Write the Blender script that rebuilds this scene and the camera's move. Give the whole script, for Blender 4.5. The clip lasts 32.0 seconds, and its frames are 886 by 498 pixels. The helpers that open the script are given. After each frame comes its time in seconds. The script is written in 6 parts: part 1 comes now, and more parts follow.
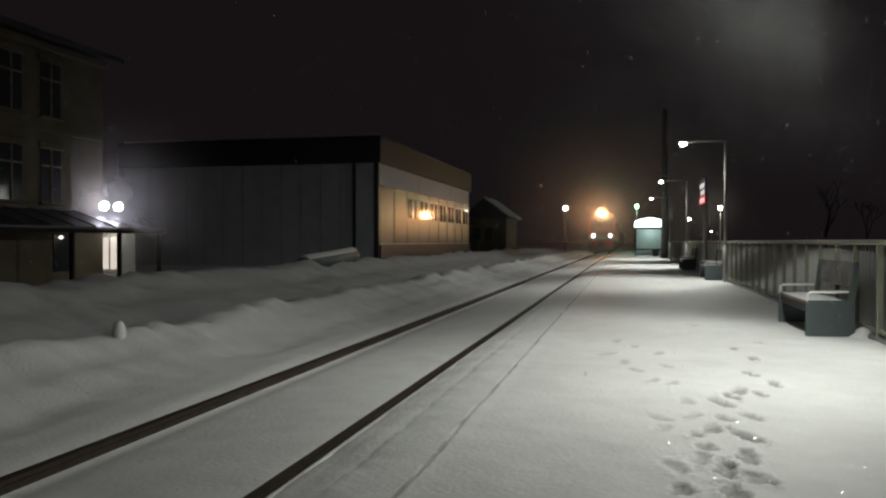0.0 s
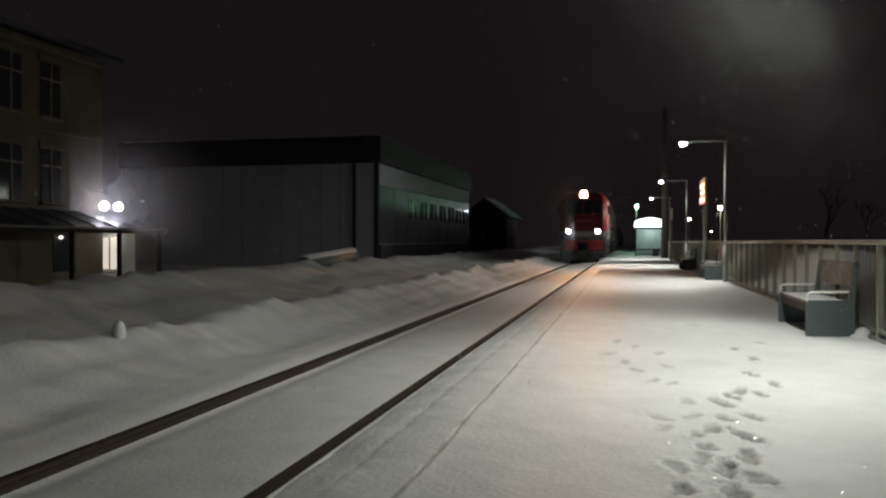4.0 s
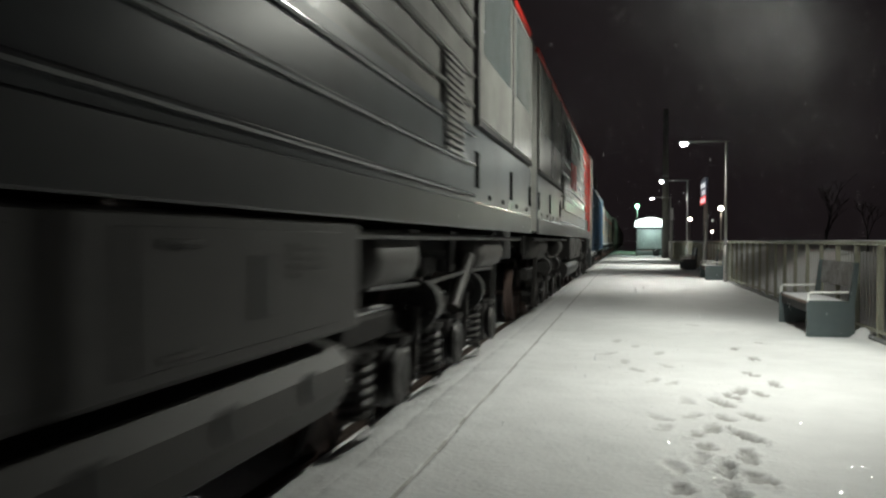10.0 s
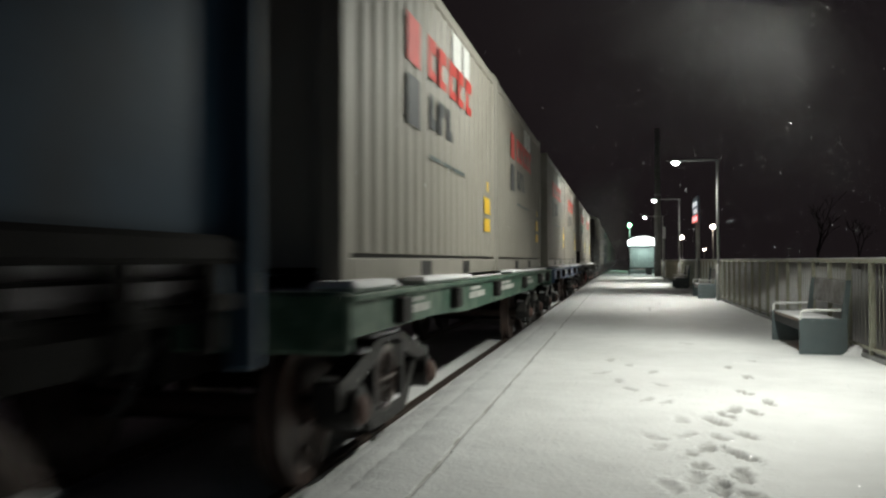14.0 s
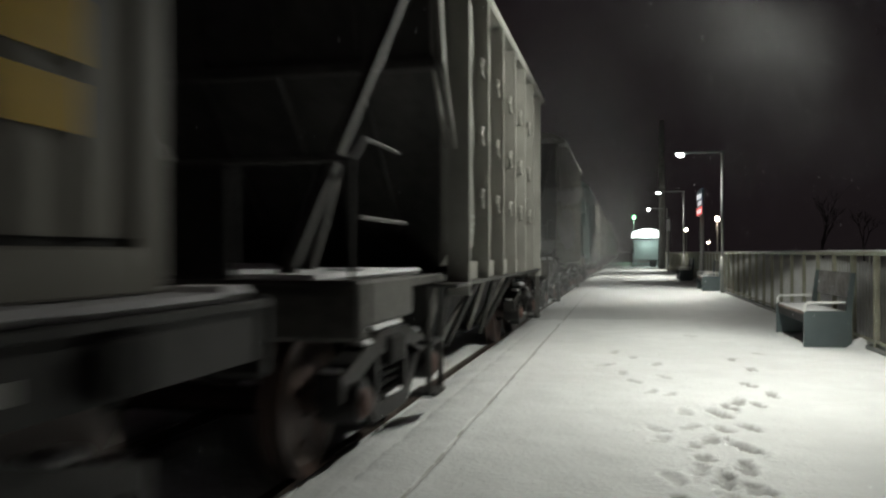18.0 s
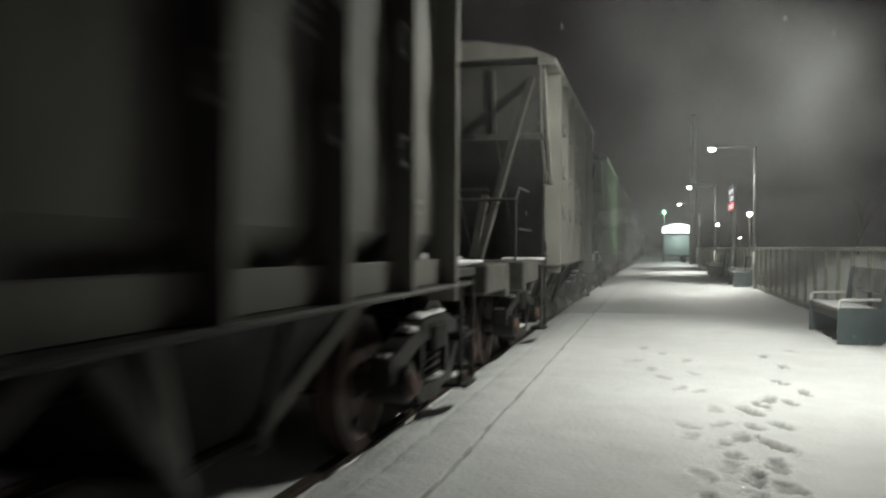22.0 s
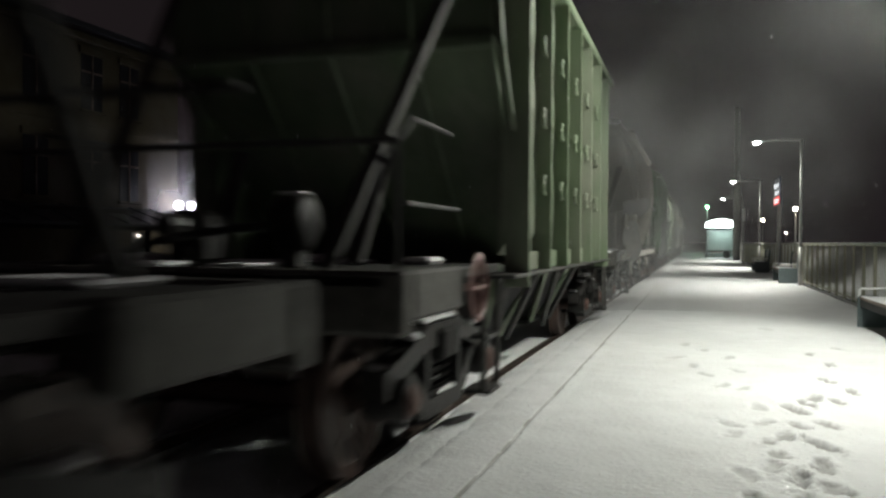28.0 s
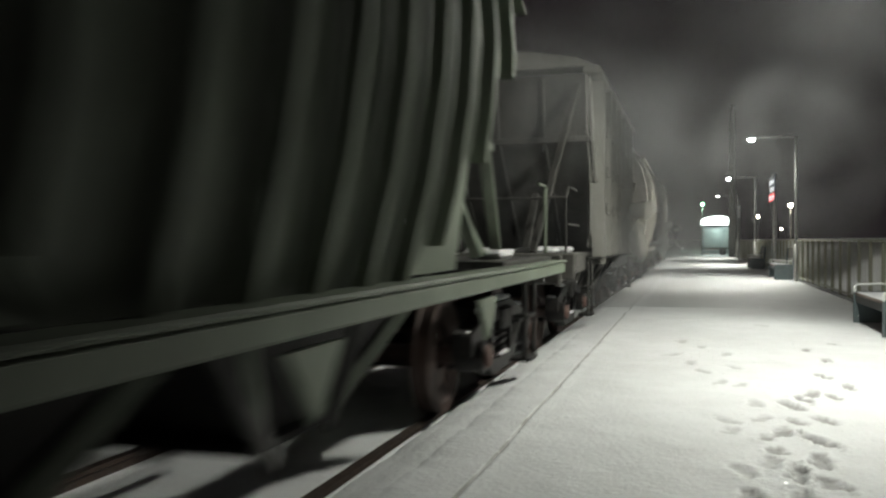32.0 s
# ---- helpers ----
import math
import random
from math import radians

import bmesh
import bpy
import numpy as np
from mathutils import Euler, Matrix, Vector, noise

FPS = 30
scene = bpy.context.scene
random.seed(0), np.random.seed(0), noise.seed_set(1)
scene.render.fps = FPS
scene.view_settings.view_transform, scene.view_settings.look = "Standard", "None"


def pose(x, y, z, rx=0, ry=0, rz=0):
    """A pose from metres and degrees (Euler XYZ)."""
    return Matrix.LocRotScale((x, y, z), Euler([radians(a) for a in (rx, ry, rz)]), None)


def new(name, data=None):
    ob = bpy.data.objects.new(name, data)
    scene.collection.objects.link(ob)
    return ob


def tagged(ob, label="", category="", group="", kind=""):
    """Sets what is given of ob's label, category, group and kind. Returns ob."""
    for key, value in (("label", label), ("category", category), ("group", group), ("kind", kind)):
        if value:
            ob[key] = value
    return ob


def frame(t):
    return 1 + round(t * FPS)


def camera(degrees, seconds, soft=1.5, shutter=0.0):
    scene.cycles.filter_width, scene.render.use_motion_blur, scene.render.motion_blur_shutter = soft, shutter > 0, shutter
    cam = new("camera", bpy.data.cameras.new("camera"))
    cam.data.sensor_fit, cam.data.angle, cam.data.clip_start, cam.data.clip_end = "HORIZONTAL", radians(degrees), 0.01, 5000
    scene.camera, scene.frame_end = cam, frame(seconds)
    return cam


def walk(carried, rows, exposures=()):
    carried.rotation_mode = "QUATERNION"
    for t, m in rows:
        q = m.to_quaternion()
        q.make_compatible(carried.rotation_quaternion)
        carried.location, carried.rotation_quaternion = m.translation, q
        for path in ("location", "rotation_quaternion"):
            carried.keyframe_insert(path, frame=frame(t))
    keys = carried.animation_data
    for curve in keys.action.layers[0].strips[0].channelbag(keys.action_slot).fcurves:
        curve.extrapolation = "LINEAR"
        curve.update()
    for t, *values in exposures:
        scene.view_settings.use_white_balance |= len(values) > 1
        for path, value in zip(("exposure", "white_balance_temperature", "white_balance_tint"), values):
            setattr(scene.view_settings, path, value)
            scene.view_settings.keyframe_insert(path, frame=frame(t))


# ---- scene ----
cam = camera(57.47, 32.0, soft=2.3, shutter=0.5)

# The camera stands on the platform and only turns: seconds and its turn in degrees.
EYE = (0.0, 0.0, 1.41)
TURNS = [
    (0, 89.48, 0.00, 12.80), (3, 89.48, 0.00, 12.80), (6, 89.48, 0.00, 12.80), (7, 89.48, 0.00, 12.80), (7.5, 89.46, -0.03, 12.81),
    (8, 89.45, -0.06, 12.82), (8.5, 89.43, -0.13, 12.83), (9, 89.46, -0.10, 12.84), (9.5, 89.44, -0.12, 12.83), (10, 89.43, -0.16, 12.84),
    (10.5, 89.45, -0.13, 12.84), (11, 89.46, -0.07, 12.85), (11.5, 89.82, -0.09, 12.69), (12, 90.12, -0.18, 12.62), (12.5, 90.48, -0.10, 12.48),
    (13, 90.67, -0.09, 12.43), (13.5, 90.75, 0.03, 12.38), (14, 90.83, 0.13, 12.35), (14.5, 90.79, 0.10, 12.34), (16.5, 90.50, 0.12, 12.50),
    (17, 90.43, 0.15, 12.55), (17.5, 90.36, 0.10, 12.60), (18, 90.27, 0.07, 12.62), (18.5, 90.12, -0.09, 12.70), (19, 90.09, -0.03, 12.70),
    (19.5, 90.08, -0.12, 12.74), (20, 89.97, -0.07, 12.75), (20.5, 89.94, -0.07, 12.77), (21, 89.88, -0.19, 12.80), (21.5, 89.89, -0.16, 13.32),
    (22, 89.84, -0.27, 14.63), (22.5, 89.83, -0.25, 15.55), (23, 89.76, -0.44, 16.21), (23.5, 89.73, -0.57, 16.60), (24, 89.71, -0.61, 16.75),
    (24.5, 89.69, -0.64, 16.78), (25, 89.59, -0.65, 16.70), (25.5, 89.60, -0.42, 16.87), (27.5, 89.46, -0.41, 17.41), (28, 89.46, -0.36, 17.42),
    (28.5, 89.52, -0.22, 17.37), (29, 89.43, -0.30, 17.31), (29.5, 89.40, -0.26, 17.26), (30, 89.40, -0.18, 17.21), (30.5, 89.49, 0.06, 17.20),
    (31, 89.41, -0.03, 17.17), (31.5, 89.45, 0.17, 17.17), (32, 89.44, 0.20, 17.15),
]
walk(cam, [(t, pose(*EYE, rx, ry, rz)) for t, rx, ry, rz in TURNS], [(0.0, -0.08), (6.0, -0.08), (9.0, 0.05), (11.0, 0.2), (14.0, 0.2), (21.0, 0.1), (24.0, 0.3), (25.5, 0.3), (27.5, 0.42), (32.0, 0.42)])

# ---- world and light ----
world = bpy.data.worlds.new("night_sky")
scene.world = world
world.use_nodes = True
wn, wl = world.node_tree.nodes, world.node_tree.links
wn["Background"].inputs[0].default_value = (0.55, 0.42, 0.46, 1)
wn["Background"].inputs[1].default_value = 0.015

CX = -2.82            # middle of the track
PLAT = 0.2            # top of the platform over the rail heads
EDGE, FENCE = -1.05, 3.0
LAMPS = [9.0, 25.4, 41.3, 57.2]


def lamp(name, kind, m, watts, colour, size=0.2, spot=None, blend=0.6):
    data = bpy.data.lights.new(name, kind)
    data.energy, data.color = watts, colour
    if kind == "AREA":
        data.shape, data.size = "DISK", size
    else:
        data.shadow_soft_size = size
    if spot:
        data.spot_size, data.spot_blend = radians(spot), blend
    ob = new(name, data)
    ob.matrix_world = m
    return ob


COOL = (0.985, 1.0, 0.895)
for i, y in enumerate(LAMPS):
    # each head throws its light over the platform and both ways along it, less behind the railing
    lamp("platform_light", "SPOT", pose(1.66, y, 4.23, 0, 38), 690 if i < 2 else 900, COOL, 0.12, 134, 0.5)
    if i < 2:
        lamp("platform_throw", "SPOT", pose(1.6, y - 0.05, 4.23, (-38, -50)[i], 8), (340, 420)[i], COOL, 0.12, 62, 1.0)
    if i == 0:
        lamp("platform_throw", "SPOT", pose(1.6, y + 0.05, 4.23, 52, 8), 420, COOL, 0.12, 62, 1.0)
    if 0 < i:
        lamp("lens_spill", "POINT", pose(1.66, y, 4.02), 20, COOL, 0.1)
    if i < 3:
        lamp("platform_back", "SPOT", pose(1.72, y, 4.23, 0, -42), 150, COOL, 0.12, 84, 0.8)

# ---- materials ----


def material(name, colour, rough=0.6, metal=0.0, spread=0.12, scale=6.0, bump=0.0, bump_scale=40.0, dirt=None, dirt_scale=1.5,
             dirt_amount=0.5, emit=None, strength=0.0, streak=1.0, per_object=0.0, gloss=0.5):
    """Base colour with fine grain and broad stains in object space, and a little relief."""
    mat = bpy.data.materials.new(name)
    mat.use_nodes = True
    n, l = mat.node_tree.nodes, mat.node_tree.links
    b = n["Principled BSDF"]
    b.inputs["Roughness"].default_value, b.inputs["Metallic"].default_value = rough, metal
    b.inputs["Specular IOR Level"].default_value = gloss
    tc = n.new("ShaderNodeTexCoord")
    mp = n.new("ShaderNodeMapping")
    mp.inputs["Scale"].default_value = (1, 1, streak)
    l.new(tc.outputs["Object"], mp.inputs[0])
    fine = n.new("ShaderNodeTexNoise")
    fine.inputs["Scale"].default_value, fine.inputs["Detail"].default_value = scale, 5
    l.new(mp.outputs[0], fine.inputs["Vector"])
    ramp = n.new("ShaderNodeMapRange")
    ramp.inputs[1].default_value, ramp.inputs[2].default_value = 0.3, 0.7
    ramp.inputs[3].default_value, ramp.inputs[4].default_value = 1 - spread, 1 + spread
    l.new(fine.outputs[0], ramp.inputs[0])
    mul = n.new("ShaderNodeMix")
    mul.data_type, mul.blend_type = "RGBA", "MULTIPLY"
    mul.inputs[0].default_value = 1
    mul.inputs[6].default_value = (*colour, 1)
    l.new(ramp.outputs[0], mul.inputs[7])
    out = mul.outputs[2]
    if dirt:
        broad = n.new("ShaderNodeTexNoise")
        broad.inputs["Scale"].default_value, broad.inputs["Detail"].default_value = dirt_scale, 8
        broad.inputs["Roughness"].default_value = 0.65
        l.new(mp.outputs[0], broad.inputs["Vector"])
        cut = n.new("ShaderNodeMapRange")
        cut.inputs[1].default_value, cut.inputs[2].default_value = 0.45, 0.72
        cut.inputs[3].default_value, cut.inputs[4].default_value = 0, dirt_amount
        l.new(broad.outputs[0], cut.inputs[0])
        mix = n.new("ShaderNodeMix")
        mix.data_type = "RGBA"
        l.new(cut.outputs[0], mix.inputs[0])
        l.new(out, mix.inputs[6])
        mix.inputs[7].default_value = (*dirt, 1)
        out = mix.outputs[2]
    if per_object:
        info = n.new("ShaderNodeObjectInfo")
        vary = n.new("ShaderNodeMapRange")
        vary.inputs[3].default_value, vary.inputs[4].default_value = 1 - per_object, 1 + per_object
        l.new(info.outputs["Random"], vary.inputs[0])
        last = n.new("ShaderNodeMix")
        last.data_type, last.blend_type = "RGBA", "MULTIPLY"
        last.inputs[0].default_value = 1
        l.new(out, last.inputs[6])
        l.new(vary.outputs[0], last.inputs[7])
        out = last.outputs[2]
    l.new(out, b.inputs["Base Color"])
    if bump:
        rel = n.new("ShaderNodeTexNoise")
        rel.inputs["Scale"].default_value, rel.inputs["Detail"].default_value = bump_scale, 6
        l.new(tc.outputs["Object"], rel.inputs["Vector"])
        bp = n.new("ShaderNodeBump")
        bp.inputs["Strength"].default_value, bp.inputs["Distance"].default_value = bump, 0.02
        l.new(rel.outputs[0], bp.inputs["Height"])
        l.new(bp.outputs[0], b.inputs["Normal"])
    if emit:
        b.inputs["Emission Color"].default_value = (*emit, 1)
        b.inputs["Emission Strength"].default_value = strength
    return mat


def glass(name, colour=(0.03, 0.035, 0.04), rough=0.08):
    mat = bpy.data.materials.new(name)
    mat.use_nodes = True
    b = mat.node_tree.nodes["Principled BSDF"]
    b.inputs["Base Color"].default_value = (*colour, 1)
    b.inputs["Roughness"].default_value = rough
    return mat


GRIME = (0.035, 0.03, 0.026)
RUST = (0.10, 0.055, 0.035)
SNOW = material("snow", (0.78, 0.79, 0.8), 0.62, spread=0.05, scale=3, bump=0.35, bump_scale=24, dirt=(0.6, 0.6, 0.6), dirt_scale=0.6, dirt_amount=0.25)
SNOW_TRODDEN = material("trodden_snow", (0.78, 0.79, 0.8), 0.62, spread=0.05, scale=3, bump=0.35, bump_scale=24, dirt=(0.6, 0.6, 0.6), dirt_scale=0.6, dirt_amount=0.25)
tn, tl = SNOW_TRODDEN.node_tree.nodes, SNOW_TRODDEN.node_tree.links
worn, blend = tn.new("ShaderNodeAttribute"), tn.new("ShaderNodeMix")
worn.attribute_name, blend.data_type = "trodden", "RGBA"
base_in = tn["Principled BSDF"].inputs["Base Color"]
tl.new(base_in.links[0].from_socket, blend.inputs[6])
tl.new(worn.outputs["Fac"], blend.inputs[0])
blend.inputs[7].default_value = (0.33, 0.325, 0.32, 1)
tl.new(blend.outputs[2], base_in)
POWDER = material("powder_snow", (0.8, 0.8, 0.82), 0.8, spread=0.04, scale=9, bump=0.5, bump_scale=25)
RAIL = material("rail_steel", (0.06, 0.045, 0.038), 0.6, 0.5, 0.25, 14, 0.2, 60, RUST, 6)
GREY = material("painted_grey_steel", (0.085, 0.11, 0.115), 0.5, 0, 0.1, 8, 0.08, 50, (0.06, 0.062, 0.06), 2)
POLE = material("galvanised_steel", (0.28, 0.28, 0.27), 0.5, 0.4, 0.12, 10, 0.05, 60, (0.18, 0.17, 0.15), 3)
FENCE_M = material("pale_fence_paint", (0.34, 0.34, 0.265), 0.6, 0, 0.12, 9, 0.1, 50, (0.25, 0.22, 0.17), 4, per_object=0.12)
WOOD = material("worn_brown_wood", (0.15, 0.105, 0.085), 0.65, 0, 0.25, 12, 0.2, 40, (0.45, 0.4, 0.36), 3)
FROSTED = material("frosted_board", (0.17, 0.16, 0.155), 0.7, 0, 0.25, 12, 0.2, 40, (0.42, 0.42, 0.42), 3, 0.7)
# dark steel for grimy fittings and, with shade in the colour, wagon ends
GRIMY_SHADED = material("grimy_shaded_steel", (0.036, 0.035, 0.032), 0.65, 0, 0.25, 7, 0.2, 40, (0.085, 0.078, 0.072), 3, 0.55)
LOCO_GREY = material("loco_grey", (0.115, 0.126, 0.132), 0.3, 0, 0.08, 5, 0.04, 60, GRIME, 1.2, 0.45, gloss=0.15)
LOCO_PALE = material("loco_pale_grey", (0.27, 0.27, 0.256), 0.22, 0, 0.08, 5, 0.04, 60, GRIME, 1.2, 0.4, gloss=0.15)
RIB_GREY = material("rib_grey", (0.105, 0.113, 0.114), 0.16, 0, 0.08, 5, 0.03, 60, GRIME, 1.2, 0.35)
RIB_PALE = material("rib_pale", (0.22, 0.22, 0.208), 0.16, 0, 0.08, 5, 0.03, 60, GRIME, 1.2, 0.3)
LOCO_RED = material("loco_red", (0.36, 0.02, 0.014), 0.42, 0, 0.12, 5, 0.04, 60, (0.06, 0.014, 0.011), 1.5, 0.6, gloss=0.04)
NOSE_RED = material("dark_nose_red", (0.13, 0.011, 0.009), 0.5, 0, 0.2, 6, 0.08, 50, (0.022, 0.012, 0.011), 1.3, 0.75)
BEAM_RED = material("beam_red", (0.62, 0.05, 0.03), 0.45, 0, 0.1, 6, 0.05, 50, (0.2, 0.02, 0.014), 2, 0.4)
PLOUGH = material("plough_grey", (0.14, 0.14, 0.132), 0.6, 0, 0.2, 5, 0.1, 40, (0.08, 0.078, 0.072), 2, 0.7)
LOCO_DARK = material("loco_dark_band", (0.068, 0.074, 0.076), 0.35, 0, 0.1, 5, 0.05, 60, GRIME, 1.2, 0.4)
CHASSIS = material("grimy_running_gear", (0.011, 0.01, 0.0095), 0.75, 0.1, 0.3, 9, 0.3, 40, (0.03, 0.027, 0.024), 4, 0.45, gloss=0.3)
GEAR = material("snow_dusted_gear", (0.0095, 0.009, 0.0085), 0.5, 0.1, 0.3, 12, 0.3, 40, (0.045, 0.036, 0.032), 5, 0.35, gloss=0.4)
RUST_CAP = material("rusty_cap", (0.105, 0.06, 0.05), 0.7, 0, 0.3, 12, 0.2, 40, (0.03, 0.02, 0.018), 6, 0.6)
BEAM_STEEL = material("dusty_beam_steel", (0.085, 0.082, 0.074), 0.7, 0, 0.25, 9, 0.3, 30, (0.035, 0.033, 0.03), 3, 0.7)
FADED_RED = material("faded_red_wheel", (0.2, 0.1, 0.09), 0.6, 0, 0.2, 8)
WHEEL = material("wheel_steel", (0.07, 0.048, 0.042), 0.5, 0.1, 0.3, 10, 0.2, 40, RUST, 5, 0.6)
BOX_GREY = material("box_grey", (0.034, 0.032, 0.03), 0.6, 0, 0.15, 6, 0.1, 50, (0.02, 0.018, 0.017), 2, 0.35)
BLACK = material("black_rubber", (0.02, 0.02, 0.02), 0.6, 0, 0.2, 9)
GLASS = glass("dark_glass")
VOID = material("dark_opening", (0.008, 0.008, 0.008), 0.9, 0, 0.1, 8, gloss=0.0)
LINING = material("hood_lining", (0.09, 0.088, 0.085), 0.6, 0, 0.1, 8)
HEAD = material("headlight_glow", (1, 0.7, 0.4), 0.4, emit=(1.0, 0.44, 0.17), strength=5000)
MARK = material("marker_glow", (1, 0.95, 1), 0.4, emit=(0.95, 0.93, 1.0), strength=22)
LED = material("lamp_glow", (1, 1, 1), 0.4, emit=(0.92, 1.0, 0.93), strength=40)
GREENGLOW = material("green_glow", (0.6, 1, 0.7), 0.4, emit=(0.1, 1.0, 0.3), strength=4)
BLUE = material("gondola_blue", (0.055, 0.123, 0.205), 0.5, 0, 0.12, 5, 0.1, 40, (0.045, 0.042, 0.04), 1.3, 0.75, streak=0.5)
CREAM = material("container_cream", (0.26, 0.245, 0.213), 0.55, 0, 0.08, 4, 0.05, 40, (0.22, 0.2, 0.17), 1.4, 0.3, streak=0.4)
HOPPER_GREY = material("hopper_grey", (0.24, 0.235, 0.215), 0.6, 0, 0.15, 4, 0.1, 40, (0.11, 0.1, 0.09), 1.3, 0.6, streak=0.4)
HOPPER_GREEN = material("hopper_green", (0.1, 0.17, 0.1), 0.6, 0, 0.15, 4, 0.1, 40, (0.21, 0.21, 0.19), 1.1, 0.8, streak=0.4)
HOPPER_TEAL = material("hopper_teal", (0.12, 0.18, 0.175), 0.6, 0, 0.15, 4, 0.1, 40, (0.2, 0.2, 0.19), 1.1, 0.75, streak=0.4)
HOPPER_OLIVE = material("hopper_olive", (0.14, 0.18, 0.115), 0.6, 0, 0.15, 4, 0.1, 40, (0.25, 0.24, 0.21), 1.1, 0.8, streak=0.4)
HOPPER_CREAM = material("hopper_cream", (0.28, 0.265, 0.235), 0.6, 0, 0.12, 4, 0.1, 40, (0.1, 0.09, 0.078), 1.3, 0.5, streak=0.4)
HOPPER_PALEGREEN = material("hopper_pale_green", (0.18, 0.21, 0.16), 0.6, 0, 0.12, 4, 0.1, 40, (0.1, 0.1, 0.085), 1.3, 0.5, streak=0.4)
FLAT_GREEN = material("flat_green", (0.03, 0.078, 0.05), 0.6, 0, 0.15, 5, 0.1, 40, (0.16, 0.21, 0.16), 2.5, 0.8)
FLAT_BLUE = material("flat_blue", (0.02, 0.046, 0.1), 0.6, 0, 0.15, 5, 0.1, 40, (0.10, 0.1, 0.1), 2, 0.5)
FLAT_BLACK = material("flat_black", (0.019, 0.018, 0.017), 0.65, 0, 0.2, 5, 0.1, 40, (0.09, 0.085, 0.08), 2, 0.45)
RUSTY = material("worn_red_wheel", (0.25, 0.06, 0.05), 0.6, 0, 0.2, 8)
PRINT_RED = material("print_red", (0.55, 0.06, 0.05), 0.5)
PRINT_DARK = material("print_dark_grey", (0.05, 0.055, 0.06), 0.5)
PRINT_WHITE = material("print_white", (0.42, 0.42, 0.4), 0.6, 0, 0.3, 9, dirt=(0.12, 0.11, 0.1), dirt_scale=5, dirt_amount=0.8)
PRINT_YELLOW = material("print_yellow", (0.75, 0.47, 0.03), 0.5)
YELLOW_WALL = material("ochre_plaster", (0.085, 0.07, 0.04), 0.8, 0, 0.08, 2, 0.2, 20, (0.2, 0.19, 0.15), 0.7, 0.4)
CLADDING = material("grey_cladding", (0.46, 0.49, 0.53), 0.55, 0, 0.06, 1.5, 0.05, 20, (0.2, 0.21, 0.22), 0.5, 0.3)
DARK_CLAD = material("dark_cladding", (0.02, 0.02, 0.024), 0.5, 0, 0.1, 2)
PALE_CLAD = material("pale_cladding", (0.045, 0.055, 0.05), 0.34, 0, 0.08, 2, 0.05, 20)
ROOF = material("sheet_roof", (0.09, 0.1, 0.12), 0.4, 0.5, 0.12, 3)
WHITE = material("white_enamel", (0.75, 0.76, 0.74), 0.4, 0, 0.05, 5)
GREY_BOARD = material("ground_grey", (0.2, 0.2, 0.2), 0.8)

# ---- mesh tools ----


